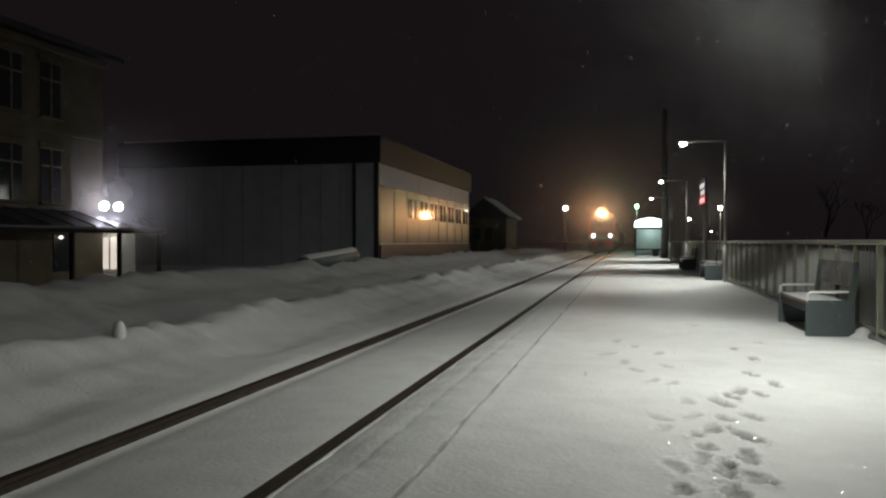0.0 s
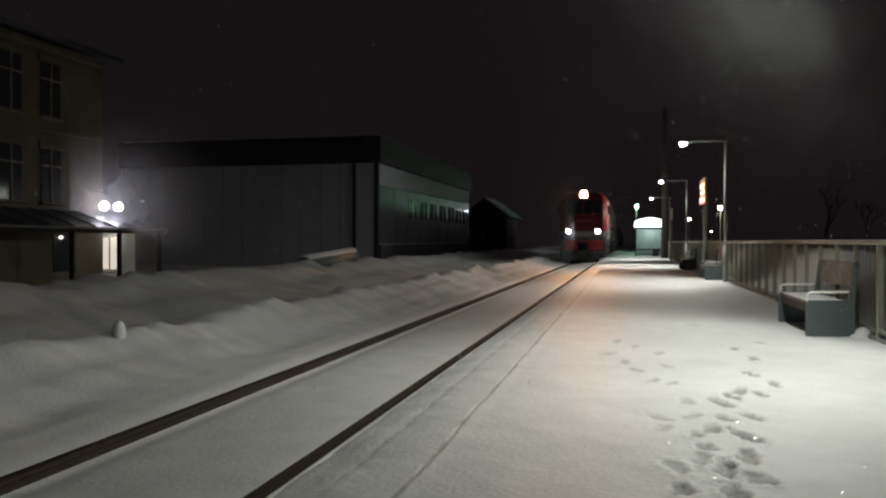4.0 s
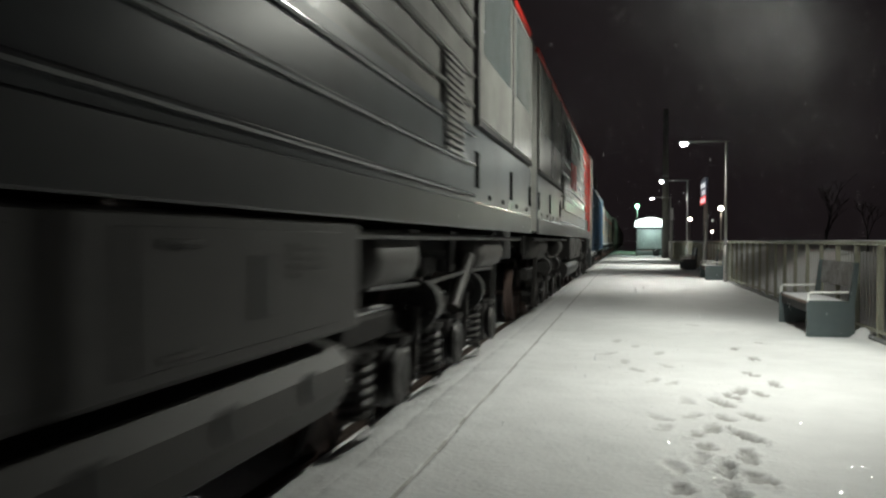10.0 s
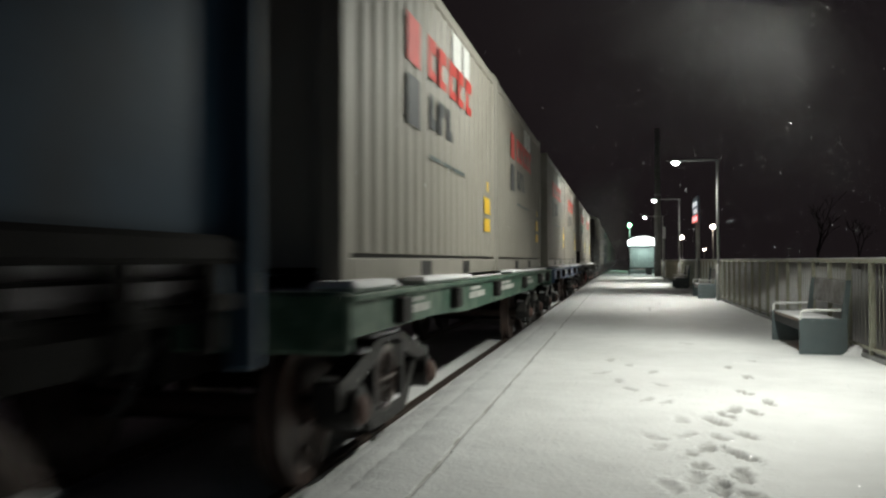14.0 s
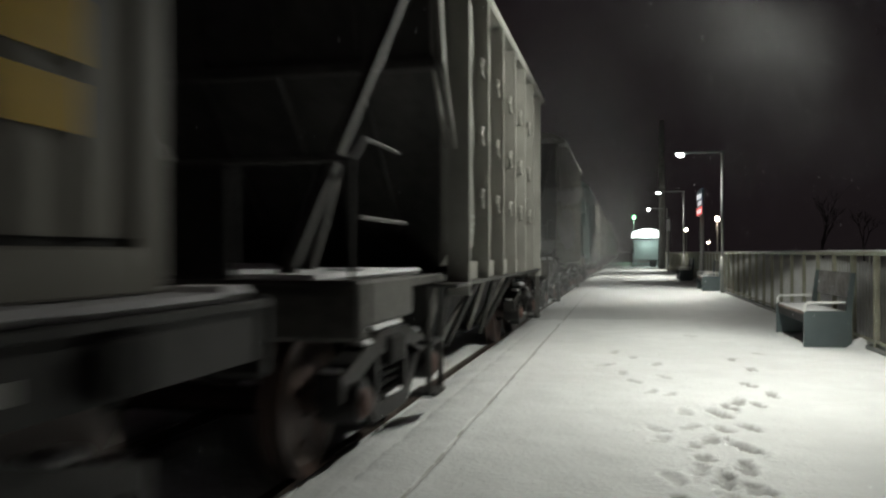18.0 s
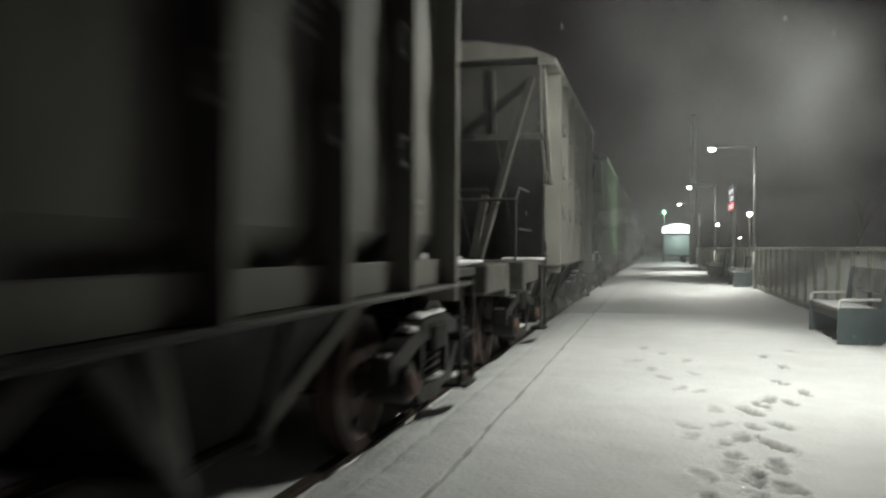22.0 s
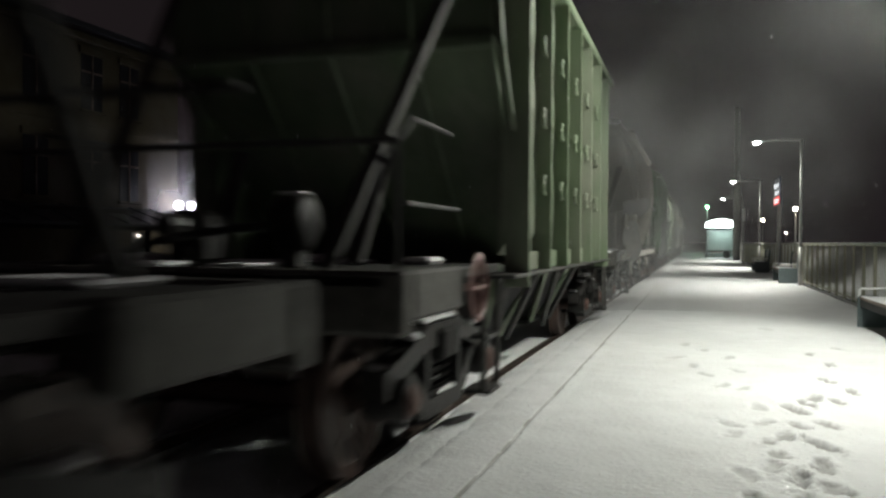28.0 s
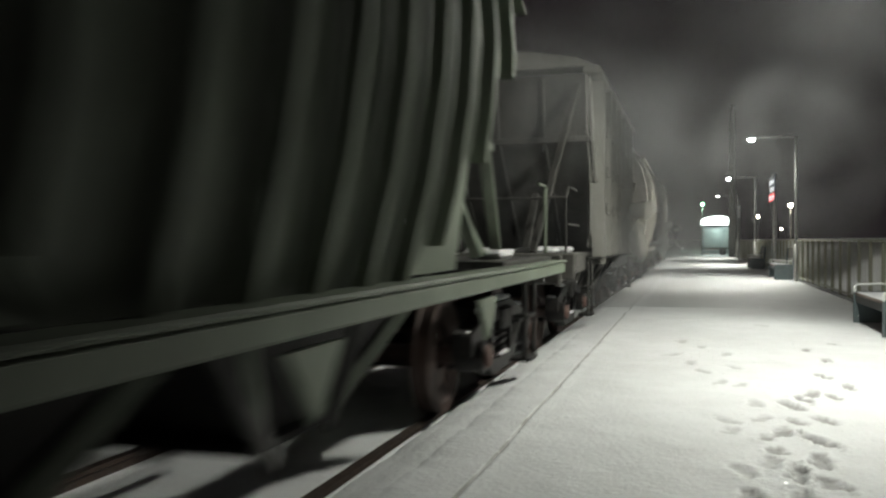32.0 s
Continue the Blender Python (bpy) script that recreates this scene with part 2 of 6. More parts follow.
class G:
    """A mesh in the making."""

    def __init__(self):
        self.v, self.f = [], []

    def add(self, verts, faces):
        k = len(self.v)
        self.v += [tuple(p) for p in verts]
        self.f += [tuple(i + k for i in f) for f in faces]
        return self

    def box(self, x0, x1, y0, y1, z0, z1, c=0.0, m=None):
        lo, hi = (min(x0, x1), min(y0, y1), min(z0, z1)), (max(x0, x1), max(y0, y1), max(z0, z1))
        c = min(c, *[(h - l) * 0.45 for l, h in zip(lo, hi)])
        if c <= 0:
            vs = [(a, b, d) for a in (lo[0], hi[0]) for b in (lo[1], hi[1]) for d in (lo[2], hi[2])]
            fs = [(0, 1, 3, 2), (4, 6, 7, 5), (0, 4, 5, 1), (2, 3, 7, 6), (0, 2, 6, 4), (1, 5, 7, 3)]
        else:
            vs, at, fs = [], {}, []
            for s in [(a, b, d) for a in (0, 1) for b in (0, 1) for d in (0, 1)]:
                for ax in range(3):
                    at[s, ax] = len(vs)
                    vs.append([(hi[i] if s[i] else lo[i]) + (0 if i == ax else (-c if s[i] else c)) for i in range(3)])
            for ax in range(3):
                i, j = [k for k in range(3) if k != ax]
                for g in (0, 1):
                    def sg(a, b):
                        s = [0, 0, 0]
                        s[ax], s[i], s[j] = g, a, b
                        return tuple(s)
                    fs.append(tuple(at[sg(a, b), ax] for a, b in ((0, 0), (1, 0), (1, 1), (0, 1))))
                for a in (0, 1):
                    for b in (0, 1):
                        s0, s1 = [0, 0, 0], [0, 0, 0]
                        s0[i], s0[j], s1[i], s1[j], s1[ax] = a, b, a, b, 1
                        s0, s1 = tuple(s0), tuple(s1)
                        fs.append((at[s0, i], at[s1, i], at[s1, j], at[s0, j]))
            for s in {k[0] for k in at}:
                fs.append(tuple(at[s, ax] for ax in range(3)))
            fs = [fs[i] for i in range(len(fs))]
        if m:
            vs = [m @ Vector(p) for p in vs]
        return self.add(vs, fs)

    def cyl(self, p0, p1, r, n=12, r1=None, caps=True):
        p0, p1 = Vector(p0), Vector(p1)
        r1 = r if r1 is None else r1
        q = (p1 - p0).to_track_quat("Z", "Y")
        ring = [q @ Vector((math.cos(2 * math.pi * i / n), math.sin(2 * math.pi * i / n), 0)) for i in range(n)]
        vs = [p0 + d * r for d in ring] + [p1 + d * r1 for d in ring]
        fs = [(i, (i + 1) % n, n + (i + 1) % n, n + i) for i in range(n)]
        if caps:
            fs += [tuple(range(n)), tuple(range(n, 2 * n))]
        return self.add(vs, fs)

    def tube(self, pts, r, n=8):
        pts, k = [Vector(p) for p in pts], len(self.v)
        for i, p in enumerate(pts):
            d = (pts[min(i + 1, len(pts) - 1)] - pts[max(i - 1, 0)]).normalized()
            q = d.to_track_quat("Z", "Y") if abs(d.z) < 0.9 else d.to_track_quat("Z", "X")
            u = q @ Vector((1, 0, 0)) if i == 0 else (u - d * u.dot(d)).normalized()
            w = d.cross(u)
            self.v += [tuple(p + r * (u * math.cos(2 * math.pi * j / n) + w * math.sin(2 * math.pi * j / n))) for j in range(n)]
        for i in range(len(pts) - 1):
            self.f += [(k + i * n + j, k + i * n + (j + 1) % n, k + (i + 1) * n + (j + 1) % n, k + (i + 1) * n + j) for j in range(n)]
        m = k + (len(pts) - 1) * n
        self.f += [tuple(range(k, k + n)), tuple(range(m, m + n))]
        return self

    def prism(self, poly, axis, a, b):
        """A polygon drawn out along an axis; its points are in the other two axes' order."""
        def at(p, t):
            q = list(p)
            q.insert(axis, t)
            return q
        n = len(poly)
        vs = [at(p, a) for p in poly] + [at(p, b) for p in poly]
        return self.add(vs, [tuple(range(n)), tuple(range(n, 2 * n))] + [(i, (i + 1) % n, n + (i + 1) % n, n + i) for i in range(n)])

    def bar(self, p0, p1, w, h):
        """A flat bar from p0 to p1."""
        p0, p1 = Vector(p0), Vector(p1)
        q = (p1 - p0).to_track_quat("Z", "Y")
        m = Matrix.Translation(p0) @ q.to_matrix().to_4x4()
        return self.box(-w / 2, w / 2, -h / 2, h / 2, 0, (p1 - p0).length, 0.15 * min(w, h), m)

    def lathe(self, prof, p0, axis, n=16):
        """Rings of (radius, distance along the axis) round a line."""
        p0, q = Vector(p0), Vector(axis).to_track_quat("Z", "Y")
        vs, k = [], len(prof)
        for i in range(n):
            c, s = math.cos(2 * math.pi * i / n), math.sin(2 * math.pi * i / n)
            vs += [p0 + q @ Vector((r * c, r * s, d)) for r, d in prof]
        fs = [(i * k + j, i * k + j + 1, (i + 1) % n * k + j + 1, (i + 1) % n * k + j) for i in range(n) for j in range(k - 1)]
        return self.add(vs, fs)


def mesh_of(g, name, mat, smooth=False):
    me = bpy.data.meshes.new(name)
    me.from_pydata(g.v, [], g.f)
    bm = bmesh.new()
    bm.from_mesh(me)
    bmesh.ops.recalc_face_normals(bm, faces=bm.faces)
    bm.to_mesh(me)
    bm.free()
    if smooth:
        me.polygons.foreach_set("use_smooth", [True] * len(me.polygons))
    me.materials.append(mat)
    return me


def thing(name, label, category, m=None, group="", kind=""):
    ob = new(name)
    ob.empty_display_size = 0.3
    if m is not None:
        ob.matrix_world = m
    return tagged(ob, label, category, group, kind)


def part(name, g, mat, parent, label="", smooth=False, at=None):
    me = g if isinstance(g, bpy.types.Mesh) else mesh_of(g, name, mat, smooth)
    ob = new(name, me)
    ob.parent = parent
    if at is not None:
        ob.matrix_basis = at
    if label:
        ob["label"] = label
    return ob


def single(name, g, mat, label, category, kind="", smooth=False, m=None, group=""):
    ob = new(name, mesh_of(g, name, mat, smooth))
    if m is not None:
        ob.matrix_world = m
    return tagged(ob, label, category, group, kind)


def noise2(x, y, s, k=0.0):
    return noise.noise(Vector((x * s, y * s, k)))


# ---- ground, rails, platform ----
def steps(*runs):
    out = [runs[0][0]]
    for a, b, d in runs:
        n = max(1, round((b - a) / d))
        out += [a + (b - a) * (i + 1) / n for i in range(n)]
    return out


def ramp(x, pts):
    for (a, za), (b, zb) in zip(pts, pts[1:]):
        if x <= b:
            t = (x - a) / (b - a)
            t = t * t * (3 - 2 * t)
            return za + (zb - za) * t
    return pts[-1][1]


GROUND = [(-2000, 0.0), (-60, 0.0), (-18, 0.05), (-12.6, 0.15), (-11.0, 0.62), (-9.4, 0.2), (-7.8, 0.06), (-6.5, 0.1), (-5.6, 0.40),
          (-5.1, 0.20), (-4.6, 0.05), (-3.9, 0.02), (-3.72, -0.01), (-3.64, -0.09), (-3.55, -0.11), (-3.3, -0.06), (-2.4, -0.03), (-2.1, -0.03),
          (-2.0, -0.05), (-1.95, -0.11), (-1.87, 0.0), (-1.76, 0.11), (-1.5, 0.16), (-1.22, 0.176), (-1.1, 0.16), (-1.0, 0.1), (3.2, 0.1), (3.6, 0.0), (4.6, -0.35), (6.5, -0.2), (9, 0.35),
          (13, 0.2), (30, 0.0), (2000, 0.0)]


def ground_height(x, y):
    z = ramp(x, GROUND)
    if -16 < x < -4.3:
        z += (0.10 + 0.25 * max(0.0, z)) * (noise2(x, y, 0.55) + 0.6 * noise2(x, y, 1.6, 3) + 0.35 * noise2(x, y, 4.0, 5))
    elif -4.3 <= x < -3.75:
        z += 0.02 * noise2(x, y, 1.5)
    elif -3.45 < x < -2.12:
        z += 0.014 * noise2(x, y, 3.0) + 0.01 * noise2(x, y, 8.0)
    elif -1.96 < x < -1.2:
        z += min(1.0, (-1.2 - x) * 3) * (0.025 * noise2(x, y, 2.2, 2) + 0.02 * noise2(x, y, 6.0))
    elif x > 3.3:
        z += 0.2 * noise2(x, y, 0.3, 9) + 0.1 * noise2(x, y, 1.1)
        z += 1.35 * min(1.0, max(0.0, (y - 15) / 9)) * math.exp(-((x - 6.2) / 1.7) ** 2)
    return z


xs = steps((-2000, -200, 300), (-200, -40, 20), (-40, -16, 2), (-16, -5.6, 0.26), (-5.6, -4.2, 0.14), (-4.2, -3.4, 0.07), (-3.4, -2.1, 0.16), (-2.1, -1.1, 0.06),
           (-1.1, 3.3, 1.1), (3.3, 14, 0.5), (14, 40, 4), (40, 200, 20), (200, 2000, 300))
ys = steps((-400, -20, 40), (-20, 2, 1.0), (2, 18, 0.12), (18, 40, 0.3), (40, 90, 0.8), (90, 200, 5), (200, 600, 40), (600, 3000, 400))
ground = G()
ground.v = [(x, y, ground_height(x, y)) for y in ys for x in xs]
w = len(xs)
ground.f = [(j * w + i, j * w + i + 1, (j + 1) * w + i + 1, (j + 1) * w + i) for j in range(len(ys) - 1) for i in range(w - 1)]
single("ground", ground, SNOW, "snow-covered ground with ploughed banks beside the track", "snow", "structure", True)

RAIL_PROFILE = [(-0.037, 0), (0.037, 0), (0.037, -0.03), (0.01, -0.045), (0.01, -0.14), (0.07, -0.17), (-0.07, -0.17), (-0.01, -0.14), (-0.01, -0.045), (-0.037, -0.03)]
for sx in (-0.7975, 0.7975):
    g = G().prism([(CX + sx + x, z) for x, z in RAIL_PROFILE], 1, -60, 520)
    single("rail", g, RAIL, "dark worn steel rail half buried in snow", "rail", "structure")

plat = thing("platform", "low station platform under trodden snow", "platform", kind="structure")
part("slab", G().box(EDGE + 0.05, 3.25, -40, 140, -0.3, PLAT - 0.05), GREY_BOARD, plat)
pxs = steps((EDGE - 0.46, EDGE - 0.1, 0.06), (EDGE - 0.1, EDGE + 0.1, 0.01), (EDGE + 0.1, EDGE + 0.3, 0.04), (EDGE + 0.3, -0.4, 0.04), (-0.4, 1.8, 0.022), (1.8, 3.25, 0.06))
pys = steps((-40, 2, 2), (2, 3.6, 0.08), (3.6, 6, 0.022), (6, 11, 0.04), (11, 20, 0.12), (20, 50, 0.4), (50, 140, 3))
# Boot prints: where they lie on the platform.
PRINTS = [(1.57, 10.24, 0.6), (1.19, 9.66, 0.8), (1.29, 8.85, 1), (1.11, 7.82, 0.8), (1.23, 7.3, 1.1), (0.69, 6.4, 1), (0.9, 6.9, 1.1), (1.04, 6.78, 0.7), (0.86, 5.96, 0.7),
          (0.67, 5.85, 0.7), (0.55, 5.51, 0.8), (0.73, 5.29, 1.2), (0.52, 4.48, 1.2), (0.67, 4.81, 0.9), (0.66, 4.35, 0.9), (0.46, 4.95, 0.6), (0.42, 5.27, 0.7), (0.27, 4.1, 0.7),
          (0.51, 4.07, 1), (0.8, 6.62, 0.9)]
FAINT = [(-0.19, 8.91), (-0.02, 8.34), (0.1, 7.83), (0.22, 7.27), (0.33, 9.04), (0.38, 8.15), (0.39, 7.21), (0.45, 6.39), (0.23, 5.43), (0.23, 5.75), (0.25, 4.5), (-0.12, 10.05),
         (0.44, 5.87), (0.39, 4.66), (0.1, 9.6), (0.93, 12.27)]
PRINT_SHAPES = [(x, y, random.uniform(-0.5, 0.5), 0.022 * s, 0.18 * s, random.uniform(0.056, 0.07)) for x, y, s in PRINTS]
PRINT_SHAPES += [(x, y, random.uniform(-0.6, 0.6), 0.012, 0.15, 0.058) for x, y in FAINT]


def slab_joint(y):
    """Where the joint beside the slab runs, and how wide it gapes."""
    return EDGE + 0.014 * noise2(0, y, 1.2) + 0.006 * noise2(0, y, 5.0), 0.03 + 0.014 * noise2(0, y, 0.8, 4)


def platform_height(x, y, prints=True):
    z = PLAT + 0.010 * noise2(x, y, 1.1) + 0.006 * noise2(x, y, 4.0, 2)
    # the slab edge shows as a ragged joint in the snow
    rim, gap = slab_joint(y)
    if rim - gap < x < rim:
        z -= 0.02
    elif x <= rim - gap:
        z -= 0.014
    elif x - rim < 0.1:
        z += 0.008 * (1 - (x - rim) / 0.1)
    if x < EDGE - 0.04:
        s = min(1.0, (EDGE - 0.04 - x) / 0.36)
        s = s * s * (3 - 2 * s)
        z += (ground_height(x, y) + 0.008 - z) * s
        if x < EDGE - 0.44:
            z -= 0.03
    if prints and 3.5 < y < 13:
        for px, py, turn, deep, ln, wd in PRINT_SHAPES:
            dx, dy = x - px, y - py
            if dx * dx + dy * dy < 0.16:
                u, v = dx * math.cos(turn) + dy * math.sin(turn), dy * math.cos(turn) - dx * math.sin(turn)
                r = math.sqrt((u / wd) ** 2 + (v / ln) ** 2) + 0.5 * noise2(x, y, 15, px) + 0.3 * noise2(x, y, 34, py)
                if r < 1:
                    z -= deep * min(1.0, (1 - r) * 3)
                elif r < 1.6:
                    z += deep * 0.75 * (1.6 - r) / 0.6 * max(0.0, 0.4 + noise2(x, y, 14, py) + 0.5 * noise2(x, y, 40, px))
    return z


snow = G()
snow.v = [(x, y, platform_height(x, y)) for y in pys for x in pxs]
w = len(pxs)
snow.f = [(j * w + i, j * w + i + 1, (j + 1) * w + i + 1, (j + 1) * w + i) for j in range(len(pys) - 1) for i in range(w - 1)]


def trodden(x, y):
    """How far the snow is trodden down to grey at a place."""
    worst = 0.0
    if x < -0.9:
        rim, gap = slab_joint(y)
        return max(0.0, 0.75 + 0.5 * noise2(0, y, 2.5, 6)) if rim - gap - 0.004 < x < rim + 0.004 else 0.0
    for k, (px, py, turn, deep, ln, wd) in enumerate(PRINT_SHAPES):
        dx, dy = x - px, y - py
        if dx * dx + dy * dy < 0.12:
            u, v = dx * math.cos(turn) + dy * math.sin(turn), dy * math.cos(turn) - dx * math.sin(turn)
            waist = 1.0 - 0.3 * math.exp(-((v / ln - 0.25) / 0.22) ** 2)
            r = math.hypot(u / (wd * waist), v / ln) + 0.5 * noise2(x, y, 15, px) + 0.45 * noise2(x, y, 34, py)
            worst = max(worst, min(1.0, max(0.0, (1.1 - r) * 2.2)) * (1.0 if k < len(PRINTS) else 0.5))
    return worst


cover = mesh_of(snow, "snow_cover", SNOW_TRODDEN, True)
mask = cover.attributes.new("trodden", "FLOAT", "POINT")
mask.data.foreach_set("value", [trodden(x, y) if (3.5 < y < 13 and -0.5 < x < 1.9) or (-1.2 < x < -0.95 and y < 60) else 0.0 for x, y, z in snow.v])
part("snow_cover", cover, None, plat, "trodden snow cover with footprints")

# ---- platform furniture ----


def street_lamp(y):
    t = thing("street_lamp", "tall grey platform lamp with a lit head over the snow", "street lamp", pose(0, y, PLAT), "platform lamps")
    part("pole", G().cyl((2.87, 0, -0.05), (2.87, 0, 4.2), 0.045, 12, 0.035), POLE, t, smooth=True)
    part("base_sleeve", G().cyl((2.87, 0, -0.05), (2.87, 0, 1.1), 0.06, 12), POLE, t, smooth=True)
    part("arm", G().tube([(2.95, 0, 4.2), (2.6, 0, 4.22), (1.9, 0, 4.22)], 0.022), POLE, t)
    head = part("head", G().box(1.5, 1.9, -0.1, 0.1, 4.18, 4.24, 0.025), GREY, t)
    part("lens", G().lathe([(0.0, 0.0), (0.06, 0.008), (0.09, 0.03), (0.105, 0.06), (0.105, 0.09)], (1.66, 0, 4.095), (0, 0, 1)), LED, head, "glowing lens", True)
    return t


for y in LAMPS:
    street_lamp(y)


def bench(m, label):
    t = thing("bench", label, "bench", m, "platform benches")
    for y in (0.0, 1.9):
        s = part("side_panel", G().prism([(0.0, 0.0), (0.0, 0.43), (0.03, 0.46), (0.5, 0.46), (0.56, 0.95), (0.62, 0.95), (0.57, 0.44), (0.57, 0.0)], 1, y, y + 0.05), GREY, t)
        part("armrest", G().tube([(0.02, y + 0.025, 0.44), (0.02, y + 0.025, 0.53), (0.05, y + 0.025, 0.56), (0.5, y + 0.025, 0.57)], 0.018), WHITE, s)
    part("seat", G().box(0.02, 0.5, 0.05, 1.9, 0.40, 0.44, 0.01), WOOD, t)
    part("seat_snow", G().box(0.03, 0.49, 0.06, 1.89, 0.441, 0.455, 0.006), POWDER, t)
    part("seat_apron", G().box(0.03, 0.06, 0.05, 1.9, 0.3, 0.4), BLACK, t)
    part("snow_heap", G().lathe([(0.0, 0.13), (0.07, 0.1), (0.14, 0.03), (0.2, -0.03)], (0.68, 0.05, 0), (0.1, 0, 1), 10), POWDER, t, smooth=True)
    part("backrest", G().box(-0.015, 0.015, 0.05, 1.9, 0.62, 0.95, 0.01, pose(0.53, 0, 0, 0, 5)), FROSTED, t, "worn board backrest dusted with snow")
    return t


bench(pose(2.25, 11.13, PLAT), "grey steel platform bench with a brown wooden backrest")
bench(pose(2.4, 26.6, PLAT), "grey steel platform bench beside a lamp pole")
bench(pose(2.32, 36.0, PLAT), "dark platform bench further along the fence")

fence = thing("fence", "pale painted steel railing along the platform edge", "fence", pose(FENCE, 0, PLAT))
post_mesh = mesh_of(G().box(-0.03, 0.03, -0.03, 0.03, 0, 1.17, 0.006), "post", FENCE_M)
picket_mesh = mesh_of(G().box(-0.0025, 0.0025, -0.0035, 0.0035, 0.12, 1.17), "picket", FENCE_M)
part("top_rail", G().box(-0.03, 0.03, -10, 100, 1.17, 1.225, 0.01), FENCE_M, fence)
part("top_snow", G().box(-0.028, 0.028, -10, 100, 1.226, 1.236, 0.004), POWDER, fence)
part("bottom_rail", G().box(-0.02, 0.02, -10, 100, 0.10, 0.14, 0.005), FENCE_M, fence)
part("plinth", G().box(-0.05, 0.1, -10, 100, -0.1, 0.05, 0.02), GREY_BOARD, fence)
for i in range(96):
    part("post", post_mesh, None, fence, at=pose(0, -3.46 + 1.015 * i, 0))
rest = G()
for i in range(500):
    y = 7.7 + 0.145 * i
    if i % 7 == 0:
        continue
    if i < 300:
        part("picket", picket_mesh, None, fence, at=pose(0, y, 0))
    else:
        rest.box(-0.0025, 0.0025, y - 0.0035, y + 0.0035, 0.12, 1.17)
tagged(part("picket_rest", rest, FENCE_M, fence), kind="stuff")

# Ice crystals that glint in the snow.
ICE = bpy.data.materials.new("ice_crystal")
ICE.use_nodes = True
inn, il = ICE.node_tree.nodes, ICE.node_tree.links
clear, shine, both = inn.new("ShaderNodeBsdfTransparent"), inn.new("ShaderNodeBsdfGlossy"), inn.new("ShaderNodeAddShader")
shine.inputs["Color"].default_value, shine.inputs["Roughness"].default_value = (0.12, 0.12, 0.12, 1), 0.2
il.new(clear.outputs[0], both.inputs[0])
il.new(shine.outputs[0], both.inputs[1])
il.new(both.outputs[0], inn["Material Output"].inputs[0])
rnd = random.Random(5)
g = G()
for _ in range(26000):
    x, y = rnd.uniform(-1.9, 2.9), 2.5 + 11 * rnd.random() ** 1.4
    q = Euler((rnd.gauss(0, 0.28), rnd.gauss(0, 0.28), rnd.uniform(0, 6.28))).to_matrix()
    z = (platform_height(x, y) if x > EDGE - 0.1 else ground_height(x, y)) + 0.004
    h = rnd.uniform(0.0016, 0.0034)
    g.add([Vector((x, y, z)) + q @ Vector((a * h, b * h, 0)) for a, b in ((-1, -1), (1, -1), (1, 1), (-1, 1))], [(0, 1, 2, 3)])
tagged(part("ice_crystals", g, ICE, plat, "scattered glinting ice crystals"), kind="stuff")

# ---- further platform things ----
SIGN_WHITE = material("sign_white", (0.7, 0.7, 0.7), 0.4, emit=(0.9, 0.95, 1.0), strength=0.7)
sign = thing("name_board", "blue and red station name board on a grey post", "sign", pose(2.62, 28.4, PLAT))
part("post", G().cyl((0, 0.6, -0.02), (0, 0.6, 3.4), 0.07, 14), POLE, sign, smooth=True)
board = part("board", G().box(-0.1, -0.06, -0.5, 1.4, 2.5, 3.35, 0.01), material("sign_blue", (0.02, 0.035, 0.09), 0.4), sign)
part("red_band", G().box(-0.112, -0.104, -0.5, 1.4, 2.5, 2.74), material("sign_red", (0.55, 0.02, 0.02), 0.4, emit=(1.0, 0.04, 0.03), strength=0.9), board)
for z, n in ((3.1, 4), (2.86, 3), (2.6, 4)):
    g = G()
    for i in range(n):
        g.box(-0.118, -0.1135, -0.35 + 0.42 * i, -0.05 + 0.42 * i, z - 0.06, z + 0.08)
    part("lettering", g, SIGN_WHITE, board, "pale illegible lettering")

mast = thing("concrete_mast", "tall grey concrete mast at the back of the platform", "mast", pose(2.75, 62, PLAT))
part("shaft", G().cyl((0, 0, -0.05), (0, 0, 11), 0.26, 14, 0.17), material("mast_concrete", (0.13, 0.125, 0.115), 0.85, 0, 0.15, 4, 0.3, 30), mast, smooth=True)
part("steel_band", G().cyl((0.0, 0, 6.0), (0, 0, 6.12), 0.24, 14), POLE, mast)

post = thing("marker_post", "thin platform post with a pale lit strip", "post", pose(2.6, 50, PLAT))
part("pole", G().cyl((0, 0, -0.02), (0, 0, 3.2), 0.05, 10), POLE, post)
part("strip", G().box(-0.07, 0.07, -0.05, -0.045, 2.5, 3.2), WHITE, post, "pale strip")

shelter = thing("shelter", "glazed waiting shelter with a glowing roof fascia", "shelter", pose(0.75, 69, PLAT))
FROST = material("frosted_panel", (0.15, 0.19, 0.18), 0.4)
for x in (0.0, 2.2):
    for y in (0.0, 1.6):
        part("post", G().box(x - 0.05, x + 0.05, y - 0.05, y + 0.05, -0.02, 2.35, 0.01), CHASSIS, shelter)
arch = [(-0.1 + 2.45 * k / 12, 2.86 + 0.3 * math.sin(math.pi * k / 12)) for k in range(13)]
part("roof", G().prism([(x, z + 0.03) for x, z in arch] + [(x, z + 0.11) for x, z in reversed(arch)], 1, -0.3, 1.9), GREY, shelter, "thin arched roof")
part("fascia", G().prism([(2.35, 2.46), (-0.1, 2.46)] + [(x, z + 0.02) for x, z in arch], 1, -0.2, 1.75), material("fascia_glow", (0.9, 0.95, 0.95), 0.5, emit=(0.86, 1.0, 0.95), strength=4), shelter, "glowing white roof fascia")
